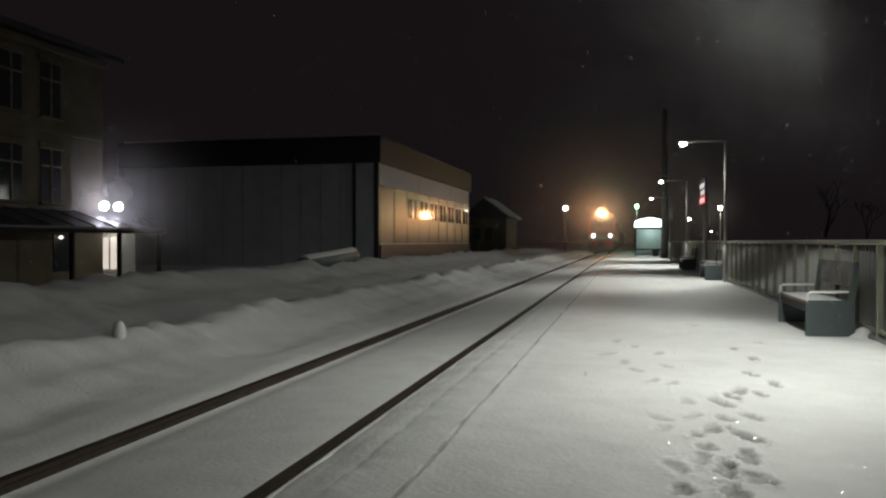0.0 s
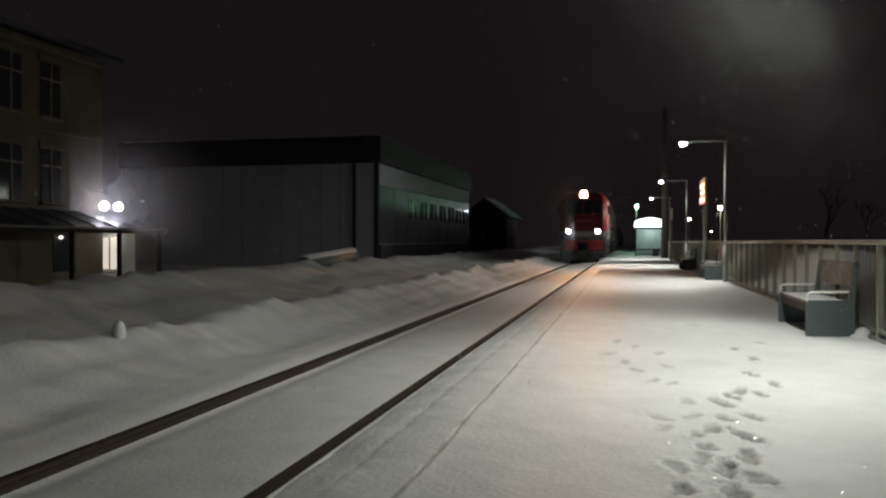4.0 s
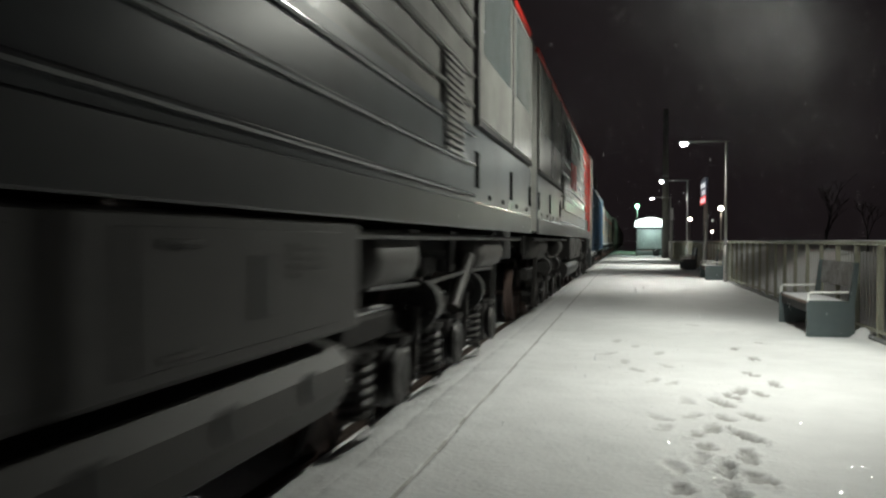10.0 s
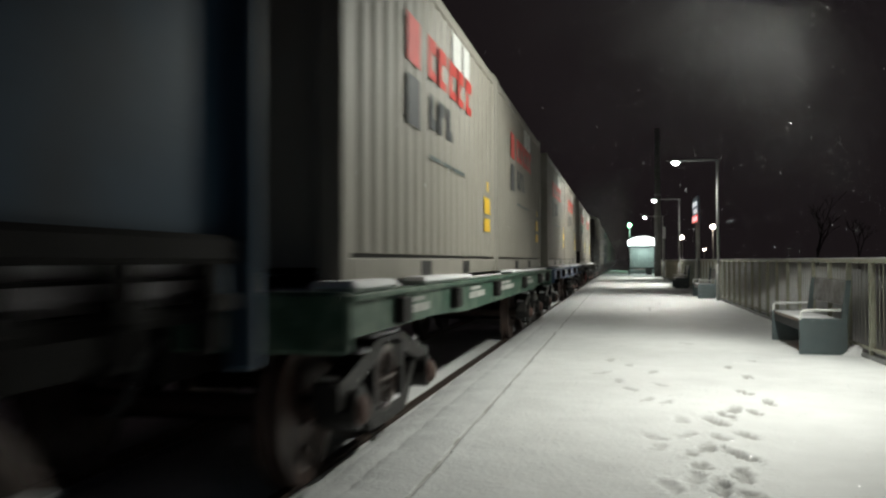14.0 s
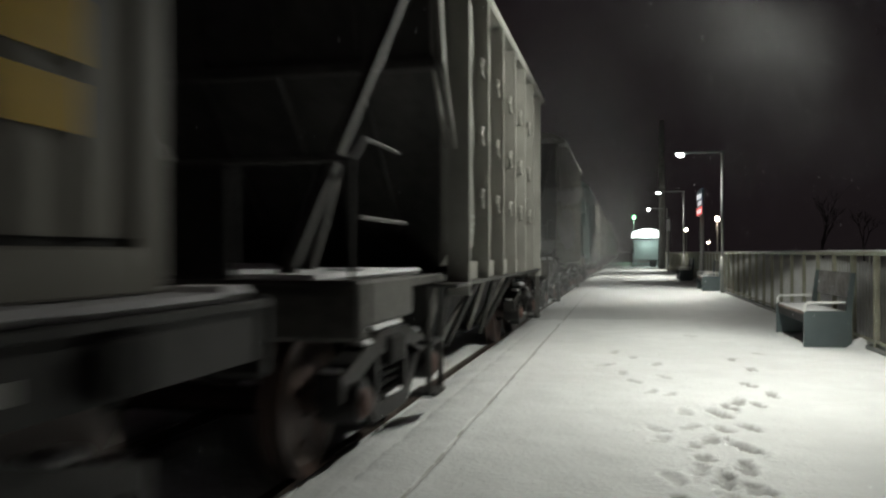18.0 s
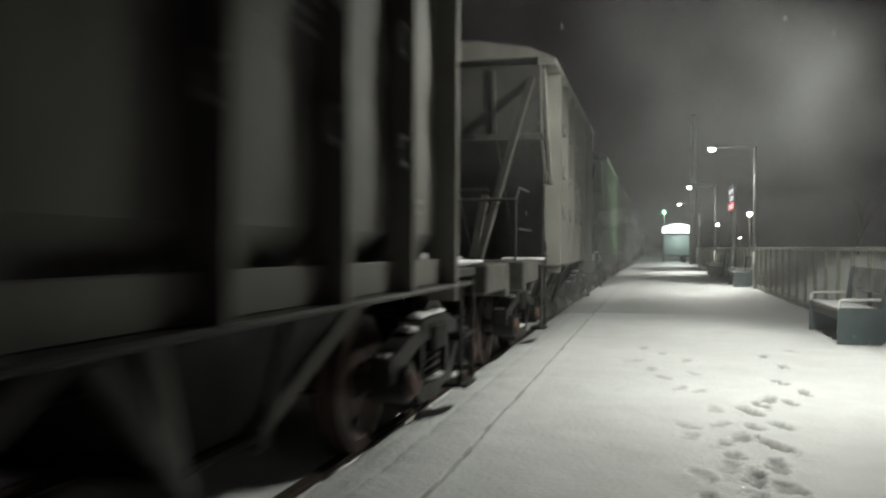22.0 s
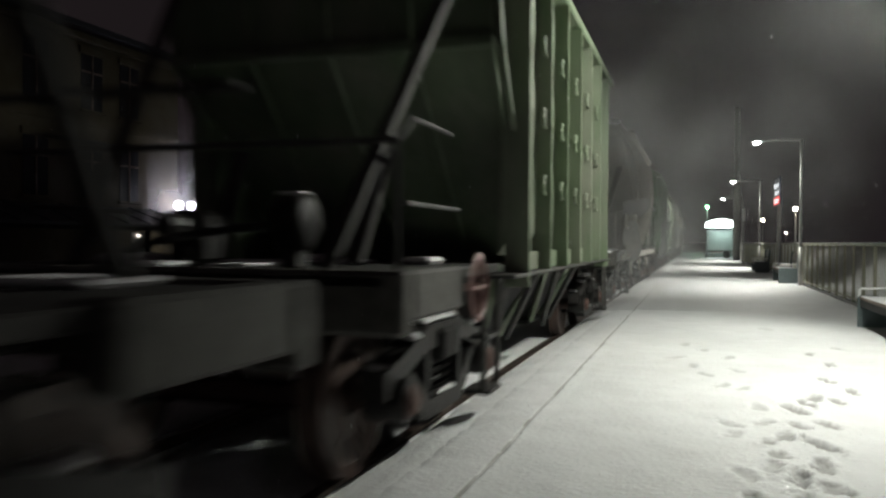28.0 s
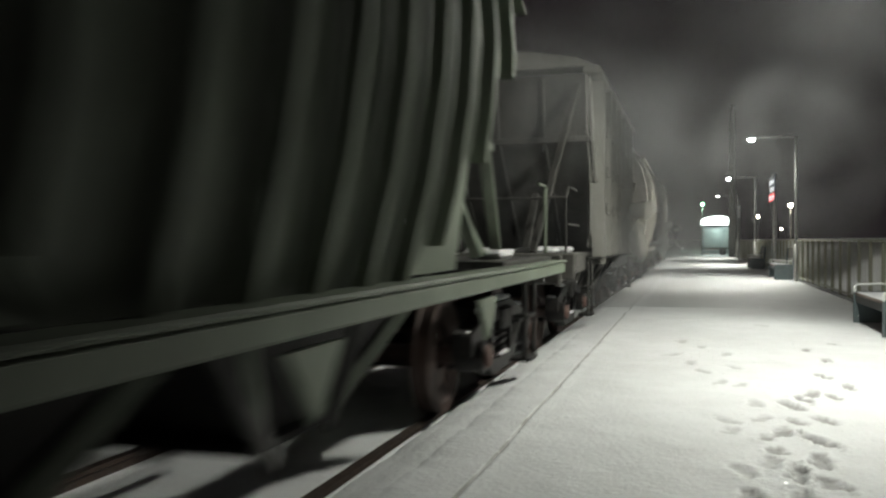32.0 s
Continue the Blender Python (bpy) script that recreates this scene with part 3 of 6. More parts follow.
part("back_panel", G().box(0.05, 2.15, 1.57, 1.6, 0.1, 2.3), FROST, shelter)
part("cross_rail", G().box(0.05, 2.15, -0.03, 0.03, 0.5, 0.62, 0.01), CHASSIS, shelter)
part("seat", G().box(0.3, 1.9, 1.0, 1.5, 0.42, 0.48, 0.01), WOOD, shelter)
part("bin", G().lathe([(0.0, 0.0), (0.25, 0.0), (0.3, 0.5), (0.0, 0.5)], (1.6, 0.4, 0.0), (0, 0, 1)), BLACK, shelter)
lamp("shelter_light", "AREA", pose(1.9, 69.8, 2.4), 30, (0.86, 1.0, 0.94), 1.2)


def far_lamp(x, y, z, mat, label, watts=0, colour=(1, 1, 1), r=0.16):
    t = thing("far_lamp", label, "street lamp", pose(x, y, 0), "lamps along the line")
    part("pole", G().cyl((0, 0, -0.6), (0, 0, z - 0.1), 0.06, 10, 0.045), POLE, t)
    part("collar", G().cyl((0, 0, z - 0.2), (0, 0, z - 0.08), 0.09, 10), GREY, t)
    part("globe", G().lathe([(0.0, -r), (r * 0.7, -r * 0.7), (r, 0), (r * 0.7, r * 0.7), (0.0, r)], (0, 0, z + r - 0.1), (0, 0, 1), 14), mat, t, "glowing globe", True)
    if watts:
        lamp("globe_light", "POINT", pose(x, y - 0.4, z + 0.1), watts, colour, 0.2)
    return t


WARM = material("warm_globe", (1, 0.9, 0.8), 0.4, emit=(1.0, 0.86, 0.68), strength=25)
VIOLET = material("violet_globe", (0.95, 0.9, 1), 0.4, emit=(0.9, 0.85, 1.0), strength=25)
far_lamp(8.6, 80, 4.45, WARM, "lit globe lamp beyond the railing", 250, (1.0, 0.86, 0.68), 0.22)
far_lamp(8.7, 120, 4.5, WARM, "lit globe lamp further along the street", r=0.24)
far_lamp(18.5, 190, 3.6, WARM, "small distant street lamp", r=0.2)
far_lamp(1.12, 96, 5.35, GREENGLOW, "greenish lamp at the platform's far end", 420, (0.5, 1.0, 0.68), 0.24)
far_lamp(-7.3, 100, 5.3, VIOLET, "cold white lamp on the far side of the track", 25, (0.9, 0.88, 1.0), 0.3)

# ---- buildings ----
warehouse = thing("warehouse", "long grey clad warehouse with a dark roof band", "building")
WX0, WX1, WY0, WY1 = -29.5, -13.5, 43.1, 69.6
part("wall", G().box(WX0, WX1, WY0, WY1, -0.4, 5.8), CLADDING, warehouse)
part("roof_band", G().box(WX0 - 0.2, WX1 + 0.2, WY0 - 0.2, WY1 + 0.2, 5.804, 7.3, 0.04), DARK_CLAD, warehouse)
part("roof_snow", G().box(WX0, WX1, WY0, WY1, 7.304, 7.42, 0.05), POWDER, warehouse)
part("corner_trim", G().box(WX1 - 0.25, WX1 + 0.012, WY0 - 0.012, WY0 + 0.2, -0.4, 5.79), DARK_CLAD, warehouse)
part("end_pilaster", G().box(WX1 - 1.5, WX1 - 1.3, WY0 - 0.05, WY0 - 0.004, -0.4, 5.79), DARK_CLAD, warehouse)
for i in range(12):
    part("panel_joint", G().box(WX0 + 1.2 * i + 0.6, WX0 + 1.2 * i + 0.612, WY0 - 0.014, WY0 - 0.004, 0.0, 5.78), DARK_CLAD, warehouse)
for i in range(9):
    y = WY0 + 0.25 + 2.9 * i
    part("side_panel", G().box(WX1 + 0.004, WX1 + 0.03, y, y + 2.8, 1.3, 4.6, 0.008), PALE_CLAD, warehouse, "dark satin side panel")
    if i > 1:
        win = part("window", G().box(WX1 + 0.034, WX1 + 0.06, y + 0.3, y + 2.3, 2.9, 4.1, 0.01), GLASS, warehouse)
        part("frame", G().box(WX1 + 0.034, WX1 + 0.075, y + 1.26, y + 1.34, 2.9, 4.1), WHITE, win)
part("plinth", G().box(WX1 + 0.004, WX1 + 0.1, WY0 + 0.2, WY1, -0.4, 1.25), DARK_CLAD, warehouse)

shed = thing("gabled_shed", "small pale gabled shed behind the warehouse", "building")
part("wall", G().box(-16.5, -12.0, 82, 90, -0.4, 3.9), YELLOW_WALL, shed)
part("roof", G().prism([(-16.9, 3.9), (-11.6, 3.9), (-14.25, 5.9)], 1, 81.6, 90.4), ROOF, shed)
part("roof_snow", G().prism([(-14.25, 5.92), (-11.55, 3.92), (-11.5, 4.02), (-14.25, 6.04)], 1, 81.6, 90.4), POWDER, shed)
for x in (-15.4, -14.2):
    part("window", G().box(x, x + 0.7, 81.94, 81.996, 1.6, 2.8), GLASS, shed)

house = thing("station_house", "two-storey ochre station house with a snowy porch roof", "building")
HX = -17.7
part("wall", G().box(-30, HX, 1.0, 24.7, -0.4, 7.6), YELLOW_WALL, house)
part("eave", G().prism([(HX - 6, 8.9), (HX + 0.5, 7.62), (HX + 0.5, 7.8), (HX - 6, 9.1)], 1, 0.6, 25.2), ROOF, house)
part("cornice", G().box(HX + 0.004, HX + 0.18, 1.0, 24.75, 7.35, 7.6, 0.03), YELLOW_WALL, house)
part("string_course", G().box(HX + 0.004, HX + 0.06, 1.0, 24.72, 4.85, 5.0, 0.01), YELLOW_WALL, house)
for j, y in enumerate((22.1, 20.4, 18.2, 16.4, 14.2, 12.4, 10.2, 8.4)):
    for z0, z1 in ((2.65, 4.3), (5.35, 7.0)):
        win = part("window", G().box(HX + 0.004, HX + 0.02, y - 0.45, y + 0.45, z0, z1), GLASS, house)
        part("frame", G().box(HX + 0.021, HX + 0.05, y - 0.03, y + 0.03, z0, z1).box(HX + 0.021, HX + 0.05, y - 0.45, y + 0.45, z0 + 1.1, z0 + 1.16), WOOD, win)
        part("lintel", G().box(HX + 0.004, HX + 0.09, y - 0.55, y + 0.55, z1 + 0.02, z1 + 0.22, 0.02), YELLOW_WALL, win)
        part("sill", G().box(HX + 0.004, HX + 0.14, y - 0.55, y + 0.55, z0 - 0.1, z0 - 0.02, 0.02), YELLOW_WALL, win)
part("ground_window", G().box(HX + 0.004, HX + 0.03, 22.2, 23.0, 0.45, 1.65), GLASS, house)
part("porch_roof", G().prism([(HX + 0.02, 2.35), (HX + 1.7, 1.80), (HX + 1.7, 1.86), (HX + 0.02, 2.42)], 1, 6.0, 26.0), ROOF, house)
for i in range(18):
    part("roof_seam", G().prism([(HX + 0.1, 2.42), (HX + 1.68, 1.87), (HX + 1.68, 1.91), (HX + 0.1, 2.46)], 1, 8.0 + i, 8.04 + i), ROOF, house)
for y in (8.0, 14.5, 21.0, 23.3, 25.6):
    part("porch_post", G().box(HX + 1.5, HX + 1.62, y, y + 0.12, -0.3, 1.84, 0.01), CHASSIS, house)
part("porch_beam", G().box(HX + 1.48, HX + 1.64, 6.0, 26.0, 1.68, 1.795, 0.01), CHASSIS, house)
lantern = thing("twin_wall_lamp", "twin cold-white wall lamp on the house corner", "lamp", pose(HX, 24.45, 2.62))
part("bracket", G().tube([(0, 0, 0.1), (0.45, 0.0, 0.12), (0.45, 0.35, 0.12)], 0.025).tube([(0.4, 0, 0.12), (0.4, -0.3, 0.1)], 0.025), CHASSIS, lantern)
for x, y in ((0.45, -0.3), (0.5, 0.4)):
    part("globe", G().lathe([(0.0, -0.16), (0.12, -0.12), (0.17, 0), (0.12, 0.12), (0.0, 0.16)], (x, y, 0.0), (0, 0, 1), 14), VIOLET, lantern, "glowing globe", True)
lamp("wall_light", "POINT", pose(HX + 0.75, 24.5, 2.6), 8, (0.92, 0.96, 1.0), 0.15)
kiosk = thing("kiosk", "small lit white kiosk behind the station house", "building", pose(-22.1, 30.5, 0))
part("wall", G().box(0, 1.2, 0, 0.9, -0.3, 2.2, 0.02), WHITE, kiosk)
part("roof", G().box(-0.2, 1.4, -0.2, 1.1, 2.204, 2.4, 0.03), ROOF, kiosk)
part("lit_window", G().box(0.15, 1.05, -0.03, -0.004, 0.25, 1.6), material("window_glow", (0.9, 0.85, 0.8), 0.5, emit=(1.0, 0.88, 0.76), strength=0.8), kiosk, "bright lit window")
part("window_bar", G().box(0.56, 0.62, -0.05, -0.031, 0.25, 1.6), BLACK, kiosk)
# added lamp without a fixture, brightens the front of the kiosk
lamp("kiosk_fill", "POINT", pose(-21.5, 28.6, 2.2), 9, (1.0, 0.9, 0.78), 0.15)

lamp("porch_light", "POINT", pose(HX + 1.1, 23.9, 1.55), 9, (1.0, 0.9, 0.75), 0.05)

trough = thing("snowy_trough", "pale sheet-metal trough lying on the snow bank", "trough")
part("shell", G().cyl((-11.0, 26.4, 0.6), (-11.0, 31.7, 0.84), 0.28, 14), GREY, trough, smooth=True)
part("snow_cap", G().cyl((-11.0, 26.5, 0.73), (-11.0, 31.6, 0.97), 0.22, 12), POWDER, trough, smooth=True)

stake = thing("snowy_stake", "short stake in the bank under a snow cap", "stake", pose(-5.5, 7.95, 0.2))
part("stick", G().cyl((0, 0, -0.2), (0, 0, 0.22), 0.04, 8), WOOD, stake)
part("snow_cap", G().lathe([(0.0, 0.34), (0.05, 0.31), (0.075, 0.22), (0.07, 0.1), (0.1, 0.0), (0.0, 0.0)], (0, 0, 0), (0, 0, 1), 12), POWDER, stake, smooth=True)

BARK = material("dark_bark", (0.014, 0.012, 0.01), 0.9, 0, 0.3, 8, 0.4, 30)
def bare_tree(x, y, h, seed):
    rnd = random.Random(seed)
    t = thing("bare_tree", "leafless dark tree beyond the railing", "tree", pose(x, y, -0.3), "trees beyond the railing")
    g, twigs = G(), G()
    def grow(p, d, ln, r, depth, mesh):
        q = p + d * ln
        mesh.cyl(p, q, r, 6, r * 0.65, False)
        if depth:
            for _ in range(3 if depth > 1 else 4):
                e = (d + Vector((rnd.uniform(-0.8, 0.8), rnd.uniform(-0.8, 0.8), rnd.uniform(-0.1, 0.6)))).normalized()
                grow(p + d * ln * rnd.uniform(0.6, 1.0), e, ln * rnd.uniform(0.5, 0.75), r * 0.55, depth - 1, twigs)
    grow(Vector((0, 0, 0)), Vector((rnd.uniform(-0.08, 0.08), 0, 1)).normalized(), h * 0.42, 0.09, 4, g)
    part("trunk", g, BARK, t)
    part("crown", twigs, BARK, t, "bare branching crown")
for i, (x, y, h) in enumerate(((16.5, 44, 5), (13, 58, 6), (22, 60, 7), (20, 75, 7))):
    bare_tree(x, y, h, i)
# ---- train ----
# Wagon space: the origin on the rail heads at the front coupling, +y to the rear, +x towards the platform.
V0, V1 = 10.4, 10.9


def run(t):
    """How far the train has come since the clip began."""
    if t < 14.5:
        return V0 * t
    if t < 16.5:
        return V0 * t + (V1 - V0) / 4 * (t - 14.5) ** 2
    return V0 * t + (V1 - V0) + (V1 - V0) * (t - 16.5)


FRONT = 95.95
TRAIN, WHEELS = [], []


def wagon(name, label, category, offset, group=""):
    t = thing(name, label, category, pose(CX, FRONT + offset, 0), group)
    TRAIN.append((t, offset))
    return t


def wheelset_mesh(r):
    g = G()
    for s in (-1, 1):
        g.lathe([(0.0, 0.10), (0.1, 0.10), (0.12, 0.03), (r * 0.55, 0.045), (r * 0.8, 0.0), (r * 0.82, -0.01), (r, -0.01), (r, 0.09), (r + 0.03, 0.1),
                 (r + 0.03, 0.13), (r * 0.8, 0.13), (r * 0.5, 0.09), (0.1, 0.12), (0.1, 0.2)], (s * 0.87, 0, 0), (-s, 0, 0), 28)
        for a in range(5):
            c, d = math.cos(a * 1.2566) * r * 0.62, math.sin(a * 1.2566) * r * 0.62
            g.cyl((s * 0.832, c, d), (s * 0.846, c, d), r * 0.09, 8)
    g.cyl((-1.08, 0, 0), (1.08, 0, 0), 0.08, 12)
    return mesh_of(g, "wheelset", WHEEL, False)


def freight_side_frame():
    g = G()
    top = [(-1.15, 0.50), (-1.15, 0.66), (-0.95, 0.70), (-0.35, 0.86), (0.35, 0.86), (0.95, 0.70), (1.15, 0.66), (1.15, 0.50), (0.98, 0.50), (0.90, 0.56),
           (0.42, 0.70), (-0.42, 0.70), (-0.90, 0.56), (-0.98, 0.50)]
    g.prism(top, 0, 1.0, 1.16)
    g.prism([(-0.78, 0.56), (-0.42, 0.24), (0.42, 0.24), (0.78, 0.56), (0.66, 0.60), (0.36, 0.36), (-0.36, 0.36), (-0.66, 0.60)], 0, 1.01, 1.15)
    for y in (-0.40, 0.32):
        g.box(1.01, 1.15, y, y + 0.08, 0.36, 0.74)
    return mesh_of(g, "side_frame", GEAR)


def spring_mesh(r=0.055, h=0.3, turns=5, wire=0.016):
    n = turns * 9
    pts = [(r * math.cos(2 * math.pi * i / 9), r * math.sin(2 * math.pi * i / 9), h * i / n) for i in range(n + 1)]
    return mesh_of(G().tube(pts, wire, 5), "spring", GEAR)


W_SMALL, W_LARGE = wheelset_mesh(0.475), wheelset_mesh(0.52)
FRAME_R = freight_side_frame()
g = G()
g.v, g.f = [(-v.co.x, v.co.y, v.co.z) for v in FRAME_R.vertices], [tuple(p.vertices) for p in FRAME_R.polygons]
FRAME_L = mesh_of(g, "side_frame", GEAR)
SPRING = spring_mesh()
COIL = spring_mesh(0.1, 0.4, 6, 0.024)
BOX_MESH = mesh_of(G().cyl((0.98, 0, 0.475), (1.22, 0, 0.475), 0.13, 16).cyl((1.22, 0, 0.475), (1.25, 0, 0.475), 0.09, 12).box(0.99, 1.14, -0.16, 0.16, 0.5, 0.6, 0.02), "axle_box", GEAR)
g = G()
g.v, g.f = [(-v.co.x, v.co.y, v.co.z) for v in BOX_MESH.vertices], [tuple(p.vertices) for p in BOX_MESH.polygons]
BOX_MESH_L = mesh_of(g, "axle_box", GEAR)
BOLSTER = mesh_of(G().box(-1.2, 1.2, -0.2, 0.2, 0.60, 0.82, 0.03).cyl((0, 0, 0.8), (0, 0, 0.98), 0.2, 16), "bogie", CHASSIS)
BRAKE_BEAM = mesh_of(G().box(-0.9, 0.9, -0.05, 0.05, 0.32, 0.45, 0.02), "brake_beam", CHASSIS)
SHOE_SNOW = []
rnd = random.Random(17)
for y, z, w in ((-0.26, 0.86, 0.2), (0.02, 0.86, 0.26), (0.24, 0.86, 0.12), (-0.6, 0.79, 0.12), (0.72, 0.755, 0.14), (-1.06, 0.665, 0.1), (1.06, 0.665, 0.12), (0.0, 0.365, 0.3), (-0.55, 0.42, 0.1)):
    m = pose(rnd.uniform(1.05, 1.11), y, z, rnd.uniform(-8, 8), rnd.uniform(-6, 6), rnd.uniform(-15, 15))
    SHOE_SNOW.append(mesh_of(G().box(-0.06, 0.06, -w / 2, w / 2, 0, rnd.uniform(0.025, 0.05), 0.02, m), "settled_snow", POWDER))
CAP = mesh_of(G().lathe([(0.0, 0.03), (0.05, 0.028), (0.085, 0.01), (0.1, -0.02)], (1.25, 0, 0.475), (1, 0, 0), 14), "axle_cap", RUST_CAP)
FLANGE_BOX = mesh_of(G().box(-0.12, 0.12, -0.05, 0.42, 0.93, 1.17, 0.03).box(-0.17, 0.17, -0.28, 0.02, 0.86, 1.22, 0.05), "coupler", CHASSIS)


def spin(ob, y, r):
    WHEELS.append((ob, y, r))


def bogie(t, y):
    b = part("bogie", BOLSTER, None, t, at=pose(0, y, 0))
    for dy in (-0.67, 0.67):
        part("brake_beam", BRAKE_BEAM, None, b, at=pose(0, dy, 0))
    part("side_frame", FRAME_R, None, b)
    part("side_frame", FRAME_L, None, b)
    for clot in SHOE_SNOW:
        part("settled_snow", clot, None, b, "snow lying on the side frame")
    for dy in (-0.14, 0.0, 0.14):
        part("spring", SPRING, None, b, at=pose(1.08, dy, 0.36))
    for dy in (-0.925, 0.925):
        part("axle_box", BOX_MESH, None, b, at=pose(0, dy, 0))
        part("axle_box", BOX_MESH_L, None, b, at=pose(0, dy, 0))
        part("axle_cap", CAP, None, b, "rusty axle cap", at=pose(0, dy, 0))
        spin(part("wheelset", W_SMALL, None, t, at=pose(0, y + dy, 0.475)), y + dy, 0.475)


def couplers(t, L):
    part("coupler", FLANGE_BOX, None, t, at=pose(0, 0.12, 0))
    part("coupler", FLANGE_BOX, None, t, at=pose(0, L - 0.12, 0, 0, 0, 180))


def hose(t, y, d):
    part("brake_hose", G().tube([(0.35, y, 0.98), (0.38, y - 0.22 * d, 0.9), (0.36, y - 0.36 * d, 0.7), (0.3, y - 0.42 * d, 0.62)], 0.022, 8), BLACK, t)


# -- locomotive --
def loft(rings):
    g = G()
    n = len(rings[0])
    for r in rings:
        g.v += [tuple(p) for p in r]
    for k in range(len(rings) - 1):
        g.f += [(k * n + i, k * n + (i + 1) % n, (k + 1) * n + (i + 1) % n, (k + 1) * n + i) for i in range(n)]
    g.f += [tuple(range(n)), tuple(range((len(rings) - 1) * n, len(rings) * n))]
    return g


def locomotive(offset, flip, label):
    t = wagon("locomotive", label, "locomotive", offset, "locomotive units")
    L = 19.0

    def put(name, g, mat, parent=t, note="", smooth=False):
        if flip:
            g.v = [(x, L - y, z) for x, y, z in g.v]
        return part(name, g, mat, parent, note, smooth)

    def plan(front, half, z, end=3.55, cut=0.38, inset=0.24):
        return [(-half + inset, front, z), (half - inset, front, z), (half, front + cut, z), (half, end, z), (-half, end, z), (-half, front + cut, z)]

    # cab: dark band, pale band, red hood, roof
    put("cab_band", loft([plan(0.02, 1.5, 1.5), plan(0.0, 1.54, 1.55), plan(0.0, 1.54, 1.74)]), LOCO_DARK)
    put("cab_belt", loft([plan(0.0, 1.54, 1.744), plan(0.02, 1.54, 2.08)]), LOCO_PALE)
    cab = put("cab", loft([plan(0.02, 1.54, 2.084), plan(0.05, 1.54, 2.3), plan(0.25, 1.54, 3.25), plan(0.72, 1.52, 4.3), plan(1.76, 1.46, 4.32), plan(1.8, 1.40, 4.55), plan(1.9, 1.05, 4.78, inset=0.15)]), LOCO_RED)
    # cab faces set square to the track take a darker red
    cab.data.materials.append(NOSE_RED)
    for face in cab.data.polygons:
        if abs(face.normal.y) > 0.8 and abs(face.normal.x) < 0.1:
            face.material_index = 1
    for sx in (-1, 1):
        put("windscreen", G().add([(sx * 0.06, 0.245, 3.3), (sx * 1.16, 0.245, 3.3), (sx * 1.12, 0.64, 4.18), (sx * 0.06, 0.64, 4.18),
                                   (sx * 0.06, 0.30, 3.3), (sx * 1.16, 0.30, 3.3), (sx * 1.12, 0.70, 4.18), (sx * 0.06, 0.70, 4.18)],
                                  [(0, 1, 2, 3), (4, 5, 6, 7), (0, 1, 5, 4), (1, 2, 6, 5), (2, 3, 7, 6), (3, 0, 4, 7)]), GLASS, cab)
        put("wiper", G().bar((sx * 0.5, 0.225, 3.28), (sx * 0.75, 0.44, 3.8), 0.02, 0.02), BLACK, cab)
        put("side_window", G().box(sx * 1.535, sx * 1.552, 1.3, 2.25, 3.2, 3.95, 0.01), GLASS, cab)
        put("mirror", G().box(sx * 1.6, sx * 1.72, 0.85, 0.9, 3.3, 3.75, 0.01), BLACK, cab)
        put("apron", G().prism([(0.0, 0.42), (0.28, 0.42), (0.95, 1.5), (0.0, 1.5)], 0, sx * 1.36, sx * 1.5), LOCO_DARK, note="grey corner apron")
        put("lamp_housing", G().box(sx * 0.97 - 0.22, sx * 0.97 + 0.22, -0.05, 0.1, 1.92, 2.28, 0.04), BLACK)
        put("marker_light", G().lathe([(0.0, 0.05), (0.09, 0.04), (0.155, 0.0), (0.16, -0.04)], (sx * 0.97, -0.06, 2.1), (0, -1, 0), 20), MARK if not flip else GLASS, note="round glowing lamp" if not flip else "unlit round lamp", smooth=True)
        lv = put("louver", G().box(sx * 1.54, sx * 1.575, 1.3, 2.1, 1.72, 2.14, 0.012), LOCO_PALE)
        for i in range(5):
            put("slat", G().prism([(sx * 1.576, 1.79 + 0.068 * i), (sx * 1.61, 1.765 + 0.068 * i), (sx * 1.61, 1.775 + 0.068 * i), (sx * 1.576, 1.815 + 0.068 * i)], 1, 1.38, 2.02), LOCO_PALE, lv)
            put("slot", G().box(sx * 1.576, sx * 1.58, 1.38, 2.02, 1.822 + 0.068 * i, 1.85 + 0.068 * i), BLACK, lv)
        for y in (2.95, 3.95):
            put("handrail", G().tube([(sx * 1.6, y, 1.2), (sx * 1.63, y, 1.5), (sx * 1.63, y, 4.2), (sx * 1.56, y, 4.25)], 0.018), POLE)
        put("cab_door", G().box(sx * 1.542, sx * 1.56, 3.05, 3.8, 1.75, 3.95, 0.015), LOCO_RED)
        st = put("step_frame", G().box(sx * 1.35, sx * 1.42, 3.05, 3.1, 0.3, 1.5), CHASSIS)
        put("step_frame", G().box(sx * 1.35, sx * 1.42, 3.75, 3.8, 0.3, 1.5), CHASSIS)
        for z in (0.34, 0.68, 1.02):
            put("tread", G().box(sx * 1.2, sx * 1.5, 3.06, 3.79, z, z + 0.03), GEAR, st)
    # the housing's extra depth and dull lining are added to narrow the beam
    outer, inner = [(-0.34, 4.32), (0.34, 4.32), (0.26, 4.88), (-0.26, 4.88)], [(-0.25, 4.42), (0.25, 4.42), (0.18, 4.8), (-0.18, 4.8)]
    shell = G()
    shell.v = [(x, y, z) for y, ring in ((0.5, outer), (1.75, outer), (1.75, inner), (0.5, inner)) for x, z in ring]
    for a, b in ((0, 1), (1, 2), (2, 3), (3, 0)):
        shell.f += [(a * 4 + i, a * 4 + (i + 1) % 4, b * 4 + (i + 1) % 4, b * 4 + i) for i in range(4)]
    housing = put("headlight_housing", shell, LOCO_RED)
    put("back_plate", G().prism(inner, 1, 1.66, 1.7), BLACK, housing)
